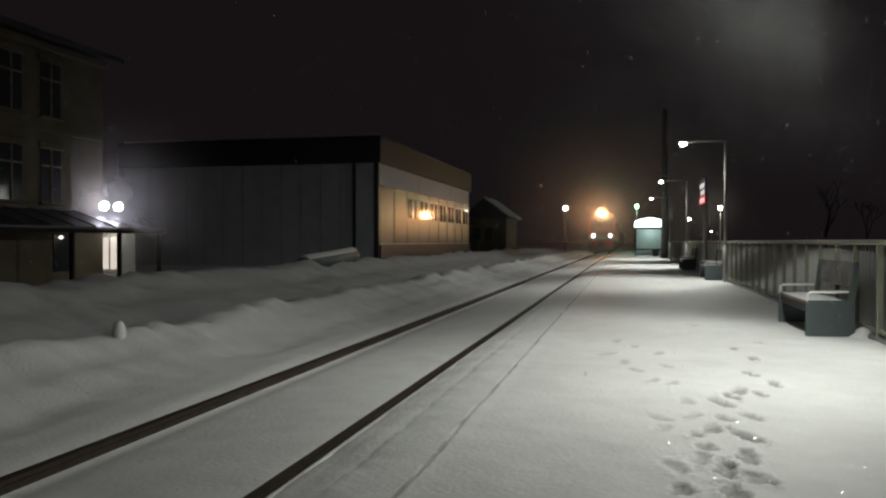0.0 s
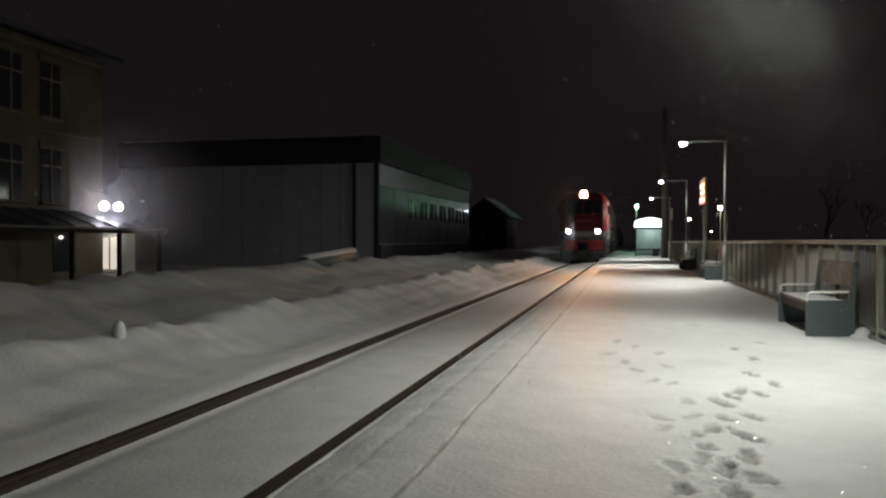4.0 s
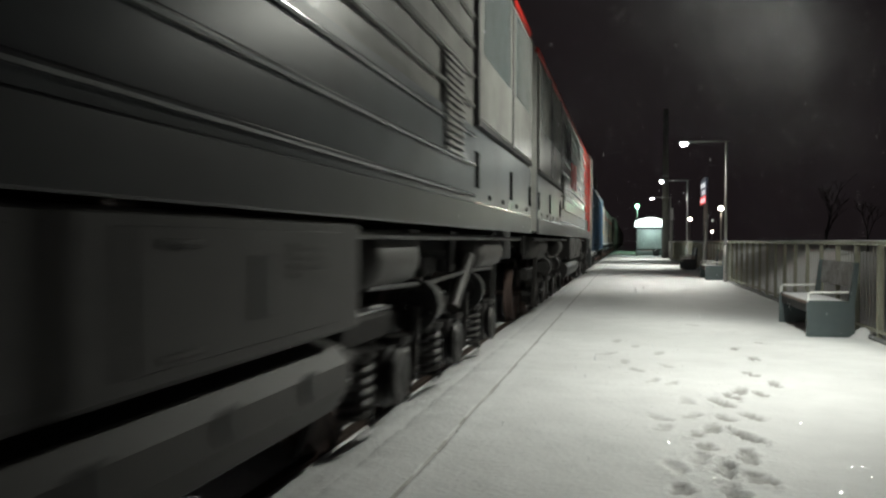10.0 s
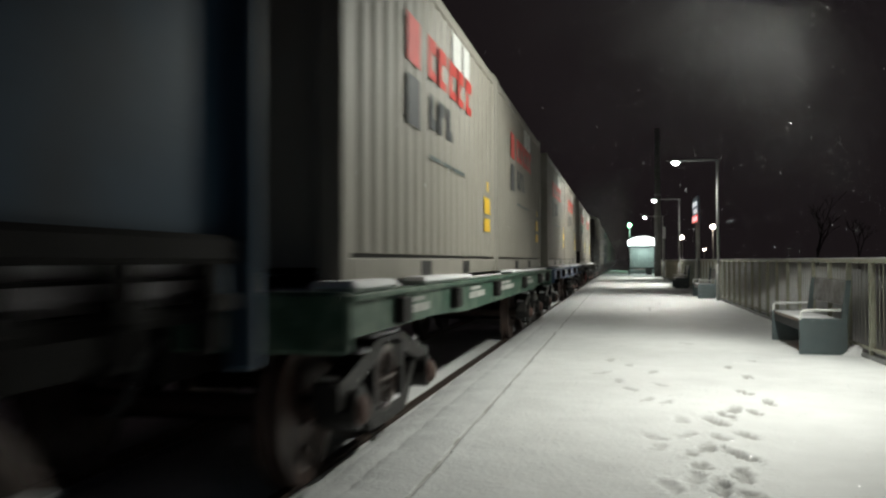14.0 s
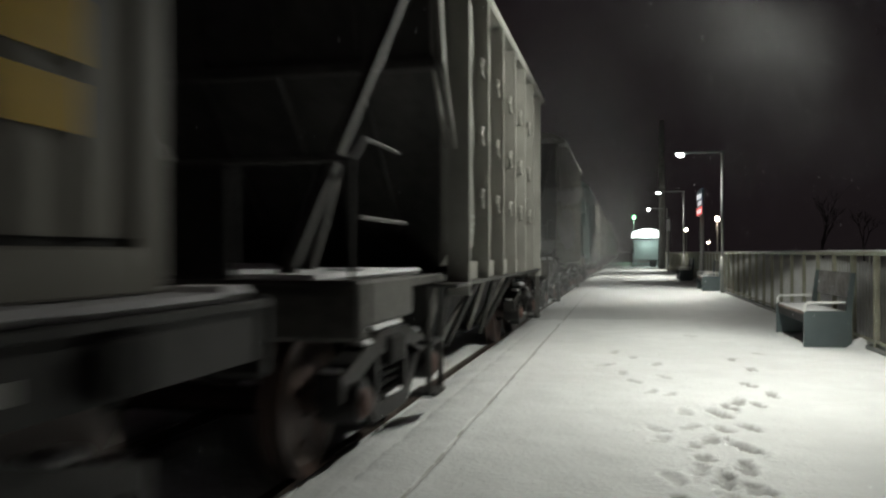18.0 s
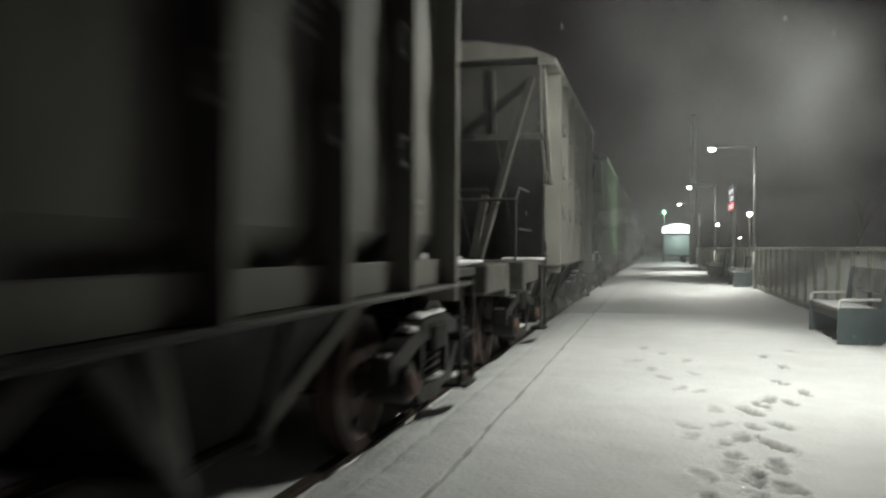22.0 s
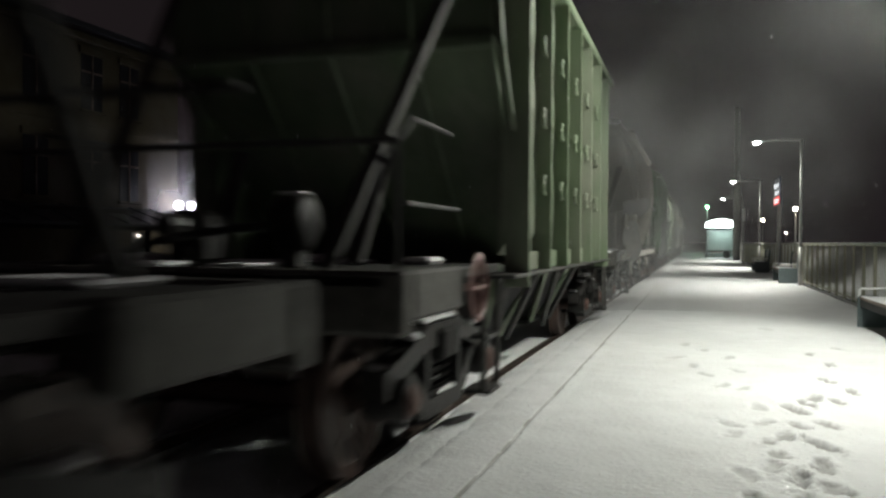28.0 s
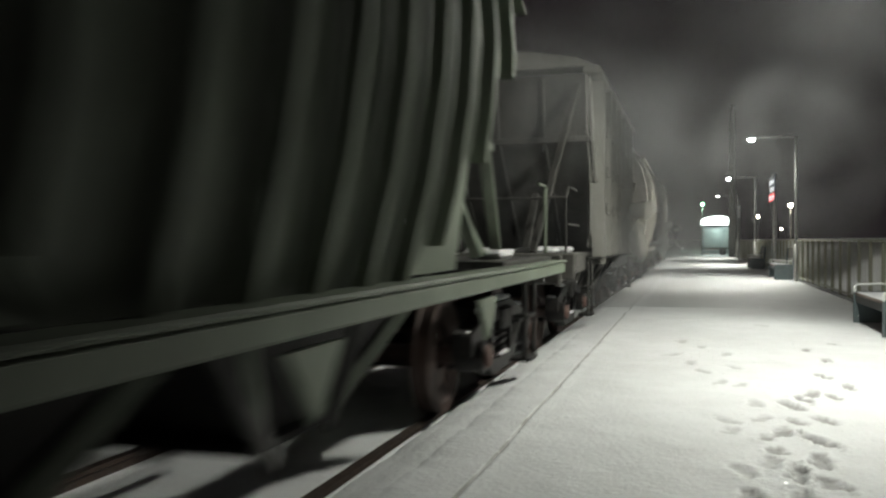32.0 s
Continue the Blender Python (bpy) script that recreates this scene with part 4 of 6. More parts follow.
    put("hood_sleeve", G().add([(x, y, z) for y in (0.52, 1.72) for x, z in [(px * 0.985, 4.6 + (pz - 4.6) * 0.985) for px, pz in inner]], [(i, (i + 1) % 4, 4 + (i + 1) % 4, 4 + i) for i in range(4)]), LINING, housing, "dull grey lining that narrows the beam")
    put("headlight", G().prism([(px * 0.97, 4.6 + (pz - 4.6) * 0.97) for px, pz in inner], 1, 1.34, 1.38), HEAD if not flip else GLASS, note="glowing trapezoid headlight" if not flip else "unlit headlight")
    for x, d in ((0.3, 0.0), (-0.34, 0.12)):
        put("brake_hose", G().tube([(x, -0.16, 1.0), (x + 0.04, -0.36, 0.72), (x + 0.1, -0.42, 0.42 + d), (x + 0.24, -0.36, 0.34 + d), (x + 0.34, -0.2, 0.5 + d)], 0.034, 8), BLACK, note="slack rubber hose")
    for z in (2.38, 2.62, 2.9):
        put("nose_grille", G().box(-0.75, 0.75, 0.02, 0.09 + 0.25 * (z - 2.3), z, z + 0.05, 0.01), LOCO_RED)
    for x0, x1, z in ((-0.62, -0.2, 2.74), (-0.12, 0.2, 2.7), (0.28, 0.66, 2.74), (-0.4, 0.5, 2.8)):
        put("nose_emblem", G().box(x0, x1, 0.085, 0.125, z, z + 0.03, 0.008), POLE, cab, "thin chrome emblem strokes")
    for sx in (-1, 1):
        put("front_handrail", G().tube([(sx * 1.2, 0.0, 1.55), (sx * 1.2, -0.09, 1.58), (sx * 0.5, -0.09, 1.58), (sx * 0.5, 0.0, 1.55)], 0.018), POLE)
        put("corner_step", G().box(sx * 0.95, sx * 1.3, -0.2, -0.02, 0.5, 0.53, 0.01), CHASSIS)
    # buffer beam
    beam = put("buffer_beam", G().box(-1.3, 1.3, -0.12, -0.06, 0.88, 1.5, 0.02), BEAM_RED)
    put("beam_backing", G().box(-1.32, 1.32, -0.058, 0.25, 0.86, 1.49, 0.03), CHASSIS)
    put("pocket", G().box(-0.36, 0.36, -0.16, -0.124, 0.86, 1.36, 0.02), BLACK, beam)
    put("coupler", G().box(-0.15, 0.15, -0.5, -0.1, 0.92, 1.22, 0.04).box(-0.22, 0.22, -0.68, -0.4, 0.88, 1.26, 0.06), CHASSIS)
    put("plough", G().prism([(-1.05, 0.22), (1.05, 0.22), (1.35, 0.84), (-1.35, 0.84)], 1, -0.1, -0.02), PLOUGH, note="grey snow-streaked plough plate")
    for sx in (-1, 1):
        put("brake_hose", G().tube([(sx * 0.5, -0.13, 0.9), (sx * 0.52, -0.3, 0.75), (sx * 0.45, -0.34, 0.5), (sx * 0.3, -0.3, 0.42)], 0.028, 8), BLACK)
    # body
    T = 19.15
    put("body_shell", G().prism([(-1.5, 1.56), (1.5, 1.56), (1.5, 4.25), (1.36, 4.55), (0.9, 4.75), (-0.9, 4.75), (-1.36, 4.55), (-1.5, 4.25)], 1, 3.56, T), LOCO_PALE)
    for sx in (-1, 1):
        put("side_skirt", G().box(sx * 1.5, sx * 1.535, 3.56, T, 1.52, 1.74, 0.008), LOCO_DARK)
        put("grey_side", G().prism([(5.03, 1.745), (T, 1.745), (T, 2.40), (5.57, 2.40)], 0, sx * 1.502, sx * 1.52), LOCO_GREY)
        put("red_side", G().prism([(3.6, 2.06), (4.74, 2.06), (6.2, 4.24), (3.6, 4.24)], 0, sx * 1.502, sx * 1.522), LOCO_RED)
        for k in range(10):
            z = 1.79 + 0.256 * k
            put("rib", G().box(sx * 1.5, sx * 1.548, 4.1, T - 4.25, z, z + 0.03, 0.01), RIB_GREY if k < 3 else RIB_PALE)
        put("cantrail", G().box(sx * 1.44, sx * 1.53, 3.56, T, 4.2, 4.3, 0.02), LOCO_RED)
        e0, e1 = sx * 1.523, sx * 1.552
        emblem = put("emblem", G().box(e0, e1, 10.3, 10.43, 2.68, 3.3), PRINT_RED, note="plain red emblem shape")
        put("emblem_stroke", G().box(e0, e1, 10.43, 10.8, 3.17, 3.3).box(e0, e1, 10.7, 10.82, 2.86, 3.17), PRINT_RED, emblem)
        put("emblem_stroke", G().box(e0, e1, 11.0, 11.12, 2.68, 3.15).box(e0, e1, 11.12, 11.4, 2.68, 2.81).box(e0, e1, 11.4, 11.52, 2.68, 3.25).box(e0, e1, 11.52, 11.8, 3.12, 3.25).box(e0, e1, 11.8, 11.92, 2.68, 3.25), PRINT_RED, emblem)
        for y in (12.3, 13.05):
            wd = put("engine_window", G().box(sx * 1.52, sx * 1.545, y, y + 0.5, 3.3, 3.95, 0.01), GLASS)
            put("frame", G().box(sx * 1.52, sx * 1.552, y - 0.05, y - 0.004, 3.25, 4.0).box(sx * 1.52, sx * 1.552, y + 0.504, y + 0.55, 3.25, 4.0), BLACK, wd)
        gr = put("side_grille", G().box(sx * 1.5, sx * 1.53, 13.75, 14.4, 2.05, 2.8, 0.01), BLACK)
        for i in range(14):
            put("slat", G().box(sx * 1.532, sx * 1.555, 13.77, 14.38, 2.075 + 0.052 * i, 2.1 + 0.052 * i), LOCO_PALE, gr)
        # two tall doors over a smooth grey skirt, their upper halves barred
        for y0, y1 in ((T - 4.05, T - 1.97), (T - 1.87, T - 0.06)):
            dr = put("service_door", G().box(sx * 1.522, sx * 1.545, y0, y1, 2.5, 4.12, 0.012), LOCO_PALE)
            put("frame_seal", G().box(sx * 1.502, sx * 1.552, y0 - 0.07, y0 - 0.01, 2.42, 4.18).box(sx * 1.502, sx * 1.552, y0, y1, 2.43, 2.485), BLACK, dr)
            put("barred_pane", G().box(sx * 1.546, sx * 1.55, y0 + 0.2, y1 - 0.2, 3.1, 4.05), GREY, dr)
            for k in range(9):
                y = y0 + 0.28 + (y1 - y0 - 0.56) * k / 8
                put("bar", G().box(sx * 1.551, sx * 1.562, y - 0.012, y + 0.012, 3.1, 4.05), LOCO_PALE, dr)
        for y, z0, z1 in ((T - 4.15, 1.88, 2.2), (T - 2.0, 1.88, 2.2), (T - 0.2, 1.88, 2.15)):
            put("vent_slot", G().box(sx * 1.521, sx * 1.532, y, y + 0.16, z0, z1, 0.004), VOID)
        for y in (T - 3.45, T - 2.6, T - 1.5, T - 0.55):
            put("grab_hole", G().box(sx * 1.521, sx * 1.53, y, y + 0.13, 1.80, 1.85, 0.004), VOID)
        put("round_plate", G().cyl((sx * 1.521, T - 2.05, 1.77), (sx * 1.53, T - 2.05, 1.77), 0.075, 16), LOCO_PALE)
        put("skirt_seam", G().box(sx * 1.521, sx * 1.527, T - 4.2, T - 0.02, 1.742, 1.756), RIB_PALE)
        for y, w in ((5.6, 0.9), (7.0, 0.5), (8.2, 0.7)):
            put("stencil", G().box(sx * 1.536, sx * 1.539, y, y + w, 1.66, 1.71), PRINT_WHITE)
        # battery boxes and tank
        put("battery_box", G().box(sx * 1.0, sx * 1.5, 7.85, 9.66, 0.97, 1.5, 0.02), BOX_GREY)
        put("battery_box", G().box(sx * 1.0, sx * 1.5, 9.72, 11.95, 0.97, 1.5, 0.02), BOX_GREY)
        for y in (7.93, 9.98):
            put("box_lid", G().box(sx * 1.5, sx * 1.508, y, y + 1.66, 1.03, 1.45, 0.004), BOX_GREY)
            for k in range(4):
                put("box_louver", G().box(sx * 1.508, sx * 1.516, y + 1.1, y + 1.45, 1.26 + 0.04 * k, 1.28 + 0.04 * k), GRIMY_SHADED)
            for dz in (1.06, 1.4):
                put("box_hinge", G().cyl((sx * 1.512, y + 0.2, dz), (sx * 1.512, y + 0.34, dz), 0.014, 8), GRIMY_SHADED)
        for y in (8.7, 10.75):
            put("box_handle", G().box(sx * 1.5, sx * 1.52, y, y + 0.14, 1.12, 1.36, 0.01), BLACK)
        put("fuel_tank", G().prism([(sx * 0.3, 0.42), (sx * 1.0, 0.42), (sx * 1.22, 0.46), (sx * 1.37, 0.55), (sx * 1.45, 0.68), (sx * 1.45, 0.8), (sx * 1.38, 0.88), (sx * 1.25, 0.92), (sx * 0.3, 0.92)], 1, 7.85, 11.95), BOX_GREY)
        for i in range(5):
            put("tank_cap", G().cyl((sx * 1.45, 8.4 + 0.75 * i, 0.76), (sx * 1.465, 8.4 + 0.75 * i, 0.76), 0.07, 12), BLACK)
        for y0, y1 in ((4.6, 5.7), (5.9, 7.0), (12.6, 13.7), (16.2, 17.6)):
            put("air_tank", G().lathe([(0.0, 0.0), (0.13, 0.02), (0.185, 0.09), (0.19, 0.12), (0.19, y1 - y0 - 0.12), (0.185, y1 - y0 - 0.09), (0.13, y1 - y0 - 0.02), (0.0, y1 - y0)], (sx * 1.2, y0, 1.29), (0, 1, 0), 18), BOX_GREY, smooth=True)
        for y in (2.5, 4.1, 7.2, 12.3, 14.1, 15.6, 17.9):
            put("bracket_plate", G().prism([(y, 1.5), (y + 0.3, 1.5), (y + 0.12, 1.12), (y - 0.08, 1.12)], 0, sx * 1.14, sx * 1.18), GEAR, note="slanting grey bracket plate")
        put("pipe_run", G().tube([(sx * 1.42, 4.2, 1.44), (sx * 1.42, 7.7, 1.44)], 0.022), GEAR)
        put("pipe_run", G().tube([(sx * 1.42, 12.1, 1.44), (sx * 1.42, T - 0.3, 1.44)], 0.022), GEAR)
    put("roof_fan", G().cyl((0, 13.5, 4.74), (0, 13.5, 4.9), 0.8, 20), CHASSIS)
    put("underframe", G().box(-0.95, 0.95, 0.5, T, 1.3, 1.5, 0.02), CHASSIS)
    # bogies: three axles each
    for yb in (3.7, 15.0):
        b = put("bogie", G().box(-0.85, 0.85, yb - 2.2, yb + 2.2, 0.55, 0.9, 0.05), CHASSIS)
        for sx in (-1, 1):
            put("bogie_beam", G().box(sx * 1.02, sx * 1.16, yb - 2.5, yb + 2.5, 0.72, 0.92, 0.03), CHASSIS, b)
            for dy in (-1.85, 0.0, 1.85):
                put("axle_box", G().cyl((sx * 1.0, yb + dy, 0.52), (sx * 1.3, yb + dy, 0.52), 0.2, 16).cyl((sx * 1.3, yb + dy, 0.52), (sx * 1.34, yb + dy, 0.52), 0.13, 14), GEAR, b)
                put("axle_arm", G().box(sx * 1.04, sx * 1.2, yb + dy - 0.55, yb + dy + 0.55, 0.46, 0.56, 0.02), GEAR, b)
                put("arm_snow", G().box(sx * 1.05, sx * 1.19, yb + dy - 0.5, yb + dy - 0.12, 0.562, 0.585, 0.01), POWDER, b)
                put("box_cover", G().lathe([(0.12, 0.0), (0.17, 0.0), (0.19, 0.03), (0.17, 0.06), (0.12, 0.05), (0.0, 0.02)], (sx * 1.33, yb + dy, 0.52), (sx, 0, 0), 18), GEAR, b)
                put("guide_link", G().bar((sx * 1.24, yb + dy - 0.75, 0.78), (sx * 1.24, yb + dy - 0.2, 0.6), 0.06, 0.05), GEAR, b)
                for e in (-0.42, 0.42):
                    part("spring", COIL, None, b, at=pose(sx * 1.2, (L - yb - dy - e) if flip else (yb + dy + e), 0.3))
                    put("spring_cap", G().cyl((sx * 1.2, yb + dy + e, 0.7), (sx * 1.2, yb + dy + e, 0.74), 0.13, 14), GEAR, b)
            for e in (-0.93, 0.93):
                put("brake_cylinder", G().lathe([(0.0, 0.0), (0.1, 0.0), (0.17, 0.06), (0.17, 0.34), (0.2, 0.34), (0.2, 0.39), (0.13, 0.39), (0.12, 0.35), (0.0, 0.35)], (sx * 1.26, yb + e + 0.2, 0.93), (0, -1, 0), 18), GEAR, b, "brake cylinder with a pale rim")
                put("brake_lever", G().bar((sx * 1.3, yb + e - 0.22, 0.92), (sx * 1.3, yb + e - 0.36, 0.4), 0.06, 0.035), BOX_GREY, b)
                put("brake_shoe", G().prism([(yb + e - 0.45, 0.35), (yb + e - 0.33, 0.33), (yb + e - 0.3, 0.55), (yb + e - 0.4, 0.6)], 0, sx * 0.8, sx * 1.2), GEAR, b)
            for y0, y1 in ((-2.3, -1.3), (-0.6, 0.5), (1.2, 2.2)):
                put("beam_snow", G().box(sx * 1.03, sx * 1.15, yb + y0, yb + y1, 0.922, 0.943, 0.01), POWDER, b)
            put("pipe", G().tube([(sx * 1.28, yb - 2.3, 1.12), (sx * 1.3, yb - 0.9, 1.08), (sx * 1.3, yb + 0.9, 1.12), (sx * 1.28, yb + 2.3, 1.1)], 0.02), GEAR, b)
            put("hanger", G().bar((sx * 1.3, yb + 2.35, 1.4), (sx * 1.26, yb + 2.5, 0.3), 0.07, 0.05), GEAR, b)
            put("sand_pipe", G().tube([(sx * 1.2, yb - 2.4, 1.3), (sx * 1.2, yb - 2.55, 0.7), (sx * 0.95, yb - 2.6, 0.15)], 0.025), GEAR, b)
            put("damper", G().cyl((sx * 1.3, yb + 0.1, 0.8), (sx * 1.3, yb + 0.9, 1.25), 0.06, 10), GEAR, b)
        for dy in (-1.85, 0.0, 1.85):
            y = L - yb - dy if flip else yb + dy
            spin(part("wheelset", W_LARGE, None, t, at=pose(0, y, 0.52)), y, 0.52)
    put("gangway", G().box(-1.05, 1.05, T, T + 0.42, 1.2, 4.1, 0.05), BLACK)
    for k in range(4):
        put("gangway_fold", G().box(-1.12, 1.12, T + 0.04 + 0.1 * k, T + 0.08 + 0.1 * k, 1.15, 4.15, 0.015), BLACK)
    put("rear_coupler", G().box(-0.15, 0.15, 18.6, 19.4, 0.92, 1.22, 0.04), CHASSIS)
    return t


# -- gondola --
def gondola(offset):
    t, L = wagon("gondola", "blue steel gondola wagon with ribbed sides and worn white lettering", "freight wagon", offset), 13.6
    for sx in (-1, 1):
        side = part("side_wall", G().box(sx * 1.40, sx * 1.44, 0.5, 13.1, 1.45, 3.5), BLUE, t)
        part("top_chord", G().box(sx * 1.38, sx * 1.56, 0.45, 13.15, 3.42, 3.56, 0.02), BLUE, side)
        part("bottom_sill", G().box(sx * 1.38, sx * 1.5, 0.45, 13.15, 1.4, 1.5, 0.02), CHASSIS, side)
        part("swage", G().box(sx * 1.44, sx * 1.46, 0.6, 13.0, 2.5, 2.53, 0.005), BLUE, side)
        for i in range(8):
            y = (0.55, 2.55, 4.33, 6.11, 7.89, 9.67, 11.45, 13.05)[i]
            part("post", G().box(sx * 1.44, sx * 1.55, y - 0.035, y + 0.035, 1.02, 3.43, 0.012), BLUE, side)
            if i < 7:
                d = part("drop_door", G().prism([(sx * 1.30, 1.36), (sx * 1.40, 1.36), (sx * 0.9, 0.98), (sx * 0.85, 0.98)], 1, y + 0.1, y + 1.5), CHASSIS, t)
                for e in (0.35, 0.85, 1.35):
                    part("latch", G().box(sx * 1.42, sx * 1.50, y + e, y + e + 0.1, 1.1, 1.42, 0.02).box(sx * 1.40, sx * 1.53, y + e - 0.03, y + e + 0.13, 1.24, 1.3, 0.01), CHASSIS, d)
        for i, (y, w) in enumerate(((2.85, 0.34), (3.5, 0.34), (4.7, 0.44), (5.35, 0.34), (6.5, 0.44), (7.15, 0.34), (8.3, 0.4))):
            part("lettering", G().box(sx * 1.44, sx * 1.447, y, y + w * 0.3, 2.55, 3.25).box(sx * 1.44, sx * 1.447, y, y + w, 3.13, 3.25).box(sx * 1.44, sx * 1.447, y, y + w, 2.55, 2.67), PRINT_WHITE, side, "worn white lettering")
        for y, z in ((1.0, 1.75), (1.1, 2.1), (6.9, 1.7), (7.0, 1.9)):
            part("stencil", G().box(sx * 1.44, sx * 1.446, y, y + 0.5, z, z + 0.07), PRINT_WHITE, side)
    for y in (0.5, 13.06):
        part("end_wall", G().box(-1.40, 1.40, y, y + 0.04, 1.25, 3.5), BLUE, t)
        for z in (1.9, 2.5, 3.1):
            part("end_rib", G().box(-1.38, 1.38, y - 0.05, y + 0.09, z, z + 0.1, 0.02), BLUE, t)
    part("floor_plate", G().box(-1.40, 1.40, 0.54, 13.06, 1.2, 1.25), CHASSIS, t)
    part("centre_sill", G().box(-0.25, 0.25, 0.4, 13.2, 0.95, 1.2, 0.02), CHASSIS, t)
    part("snow_load", G().box(-1.38, 1.38, 0.56, 13.04, 1.26, 1.5, 0.05), POWDER, t)
    for y in (2.2, 11.4):
        bogie(t, y)
    part("brake_rod", G().tube([(0.6, 3.6, 0.75), (0.6, 10.0, 0.75)], 0.03), CHASSIS, t)
    couplers(t, L)
    hose(t, 0.35, 1)


# -- flat wagons and containers --
def container_mesh():
    g, n = G(), 20
    for sx in (-1, 1):
        pts = []
        for i in range(n):
            y = 0.16 + i * 5.74 / n
            s = 5.74 / n
            pts += [(sx * 1.205, y), (sx * 1.205, y + s * 0.32), (sx * 1.178, y + s * 0.5), (sx * 1.178, y + s * 0.82)]
        pts.append((sx * 1.205, 5.9))
        k = len(g.v)
        g.v += [(x, y, 0.19) for x, y in pts] + [(x, y, 2.46) for x, y in pts]
        m = len(pts)
        g.f += [(k + i, k + i + 1, k + m + i + 1, k + m + i) for i in range(m - 1)]
    g.box(-1.17, 1.17, 0.08, 0.12, 0.1, 2.5).box(-1.17, 1.17, 5.94, 5.98, 0.1, 2.5)
    return mesh_of(g, "corrugated_wall", CREAM)


CWALL = container_mesh()
CPOST = mesh_of(G().box(-0.08, 0.08, -0.08, 0.08, 0, 2.59, 0.01), "corner_post", CREAM)


def container(t, y, seed):
    c = part("container", G().box(-1.2, 1.2, 0.02, 6.04, 2.5, 2.58, 0.02), CREAM, t, "cream corrugated container with red and dark markings", at=pose(0, y, 1.27))
    part("corrugated_wall", CWALL, None, c)
    for x in (-1.139, 1.139):
        for yy in (0.08, 5.98):
            part("corner_post", CPOST, None, c, at=pose(x, yy, 0))
    for sx in (-1, 1):
        part("base_rail", G().box(sx * 1.12, sx * 1.219, 0.16, 5.9, 0.0, 0.16, 0.01), CREAM, c)
        # recessed dark strip; the shadow line below the wall is in its colour
        part("rail_shade_strip", G().box(sx * 1.12, sx * 1.165, 0.16, 5.9, 0.162, 0.20), GRIMY_SHADED, c)
        part("top_rail", G().box(sx * 1.13, sx * 1.215, 0.16, 5.9, 2.45, 2.56, 0.01), CREAM, c)
        for yy in (1.95, 3.75):
            part("fork_pocket", G().box(sx * 1.20, sx * 1.223, yy, yy + 0.36, 0.012, 0.14), BLACK, c)
        x0, x1 = sx * 1.207, sx * 1.212
        lg = part("logo", G().box(x0, x1, 1.55, 1.95, 1.72, 2.1), PRINT_RED, c, "plain red and dark logo shapes")
        for i, w in enumerate((0.38, 0.36, 0.42, 0.36, 0.38)):
            part("logo_letter", G().box(x0, x1, 2.25 + 0.44 * i, 2.25 + 0.44 * i + w * 0.8, 1.74, 1.82).box(x0, x1, 2.25 + 0.44 * i, 2.25 + 0.44 * i + w * 0.3, 1.82, 2.1).box(x0, x1, 2.25 + 0.44 * i + 0.1, 2.25 + 0.44 * i + w * 0.85, 1.98, 2.1), PRINT_RED, lg)
        part("logo_dark", G().box(x0, x1, 1.55, 1.95, 1.22, 1.62), PRINT_DARK, lg)
        for i in range(3):
            part("logo_letter", G().box(x0, x1, 2.3 + 0.36 * i, 2.44 + 0.36 * i, 1.3, 1.6).box(x0, x1, 2.44 + 0.36 * i, 2.56 + 0.36 * i, (1.3, 1.48, 1.3)[i], (1.4, 1.6, 1.4)[i]), PRINT_DARK, lg)
        part("small_print", G().box(x0, x1, 2.3, 2.75, 1.03, 1.065).box(x0, x1, 2.85, 3.2, 1.03, 1.065).box(x0, x1, 3.3, 3.9, 1.03, 1.065), GREY, c)
        part("pale_plate", G().box(x0, x1, 3.3, 3.75, 2.1, 2.42).box(x0, x1, 3.85, 4.2, 2.1, 2.42), WHITE, c)
        part("yellow_mark", G().box(x0, x1, 5.2, 5.62, 0.72, 0.92).box(x0, x1, 5.2, 5.6, 0.5, 0.66).box(x0, x1, 5.4, 5.5, 1.0, 1.12), PRINT_YELLOW, c)


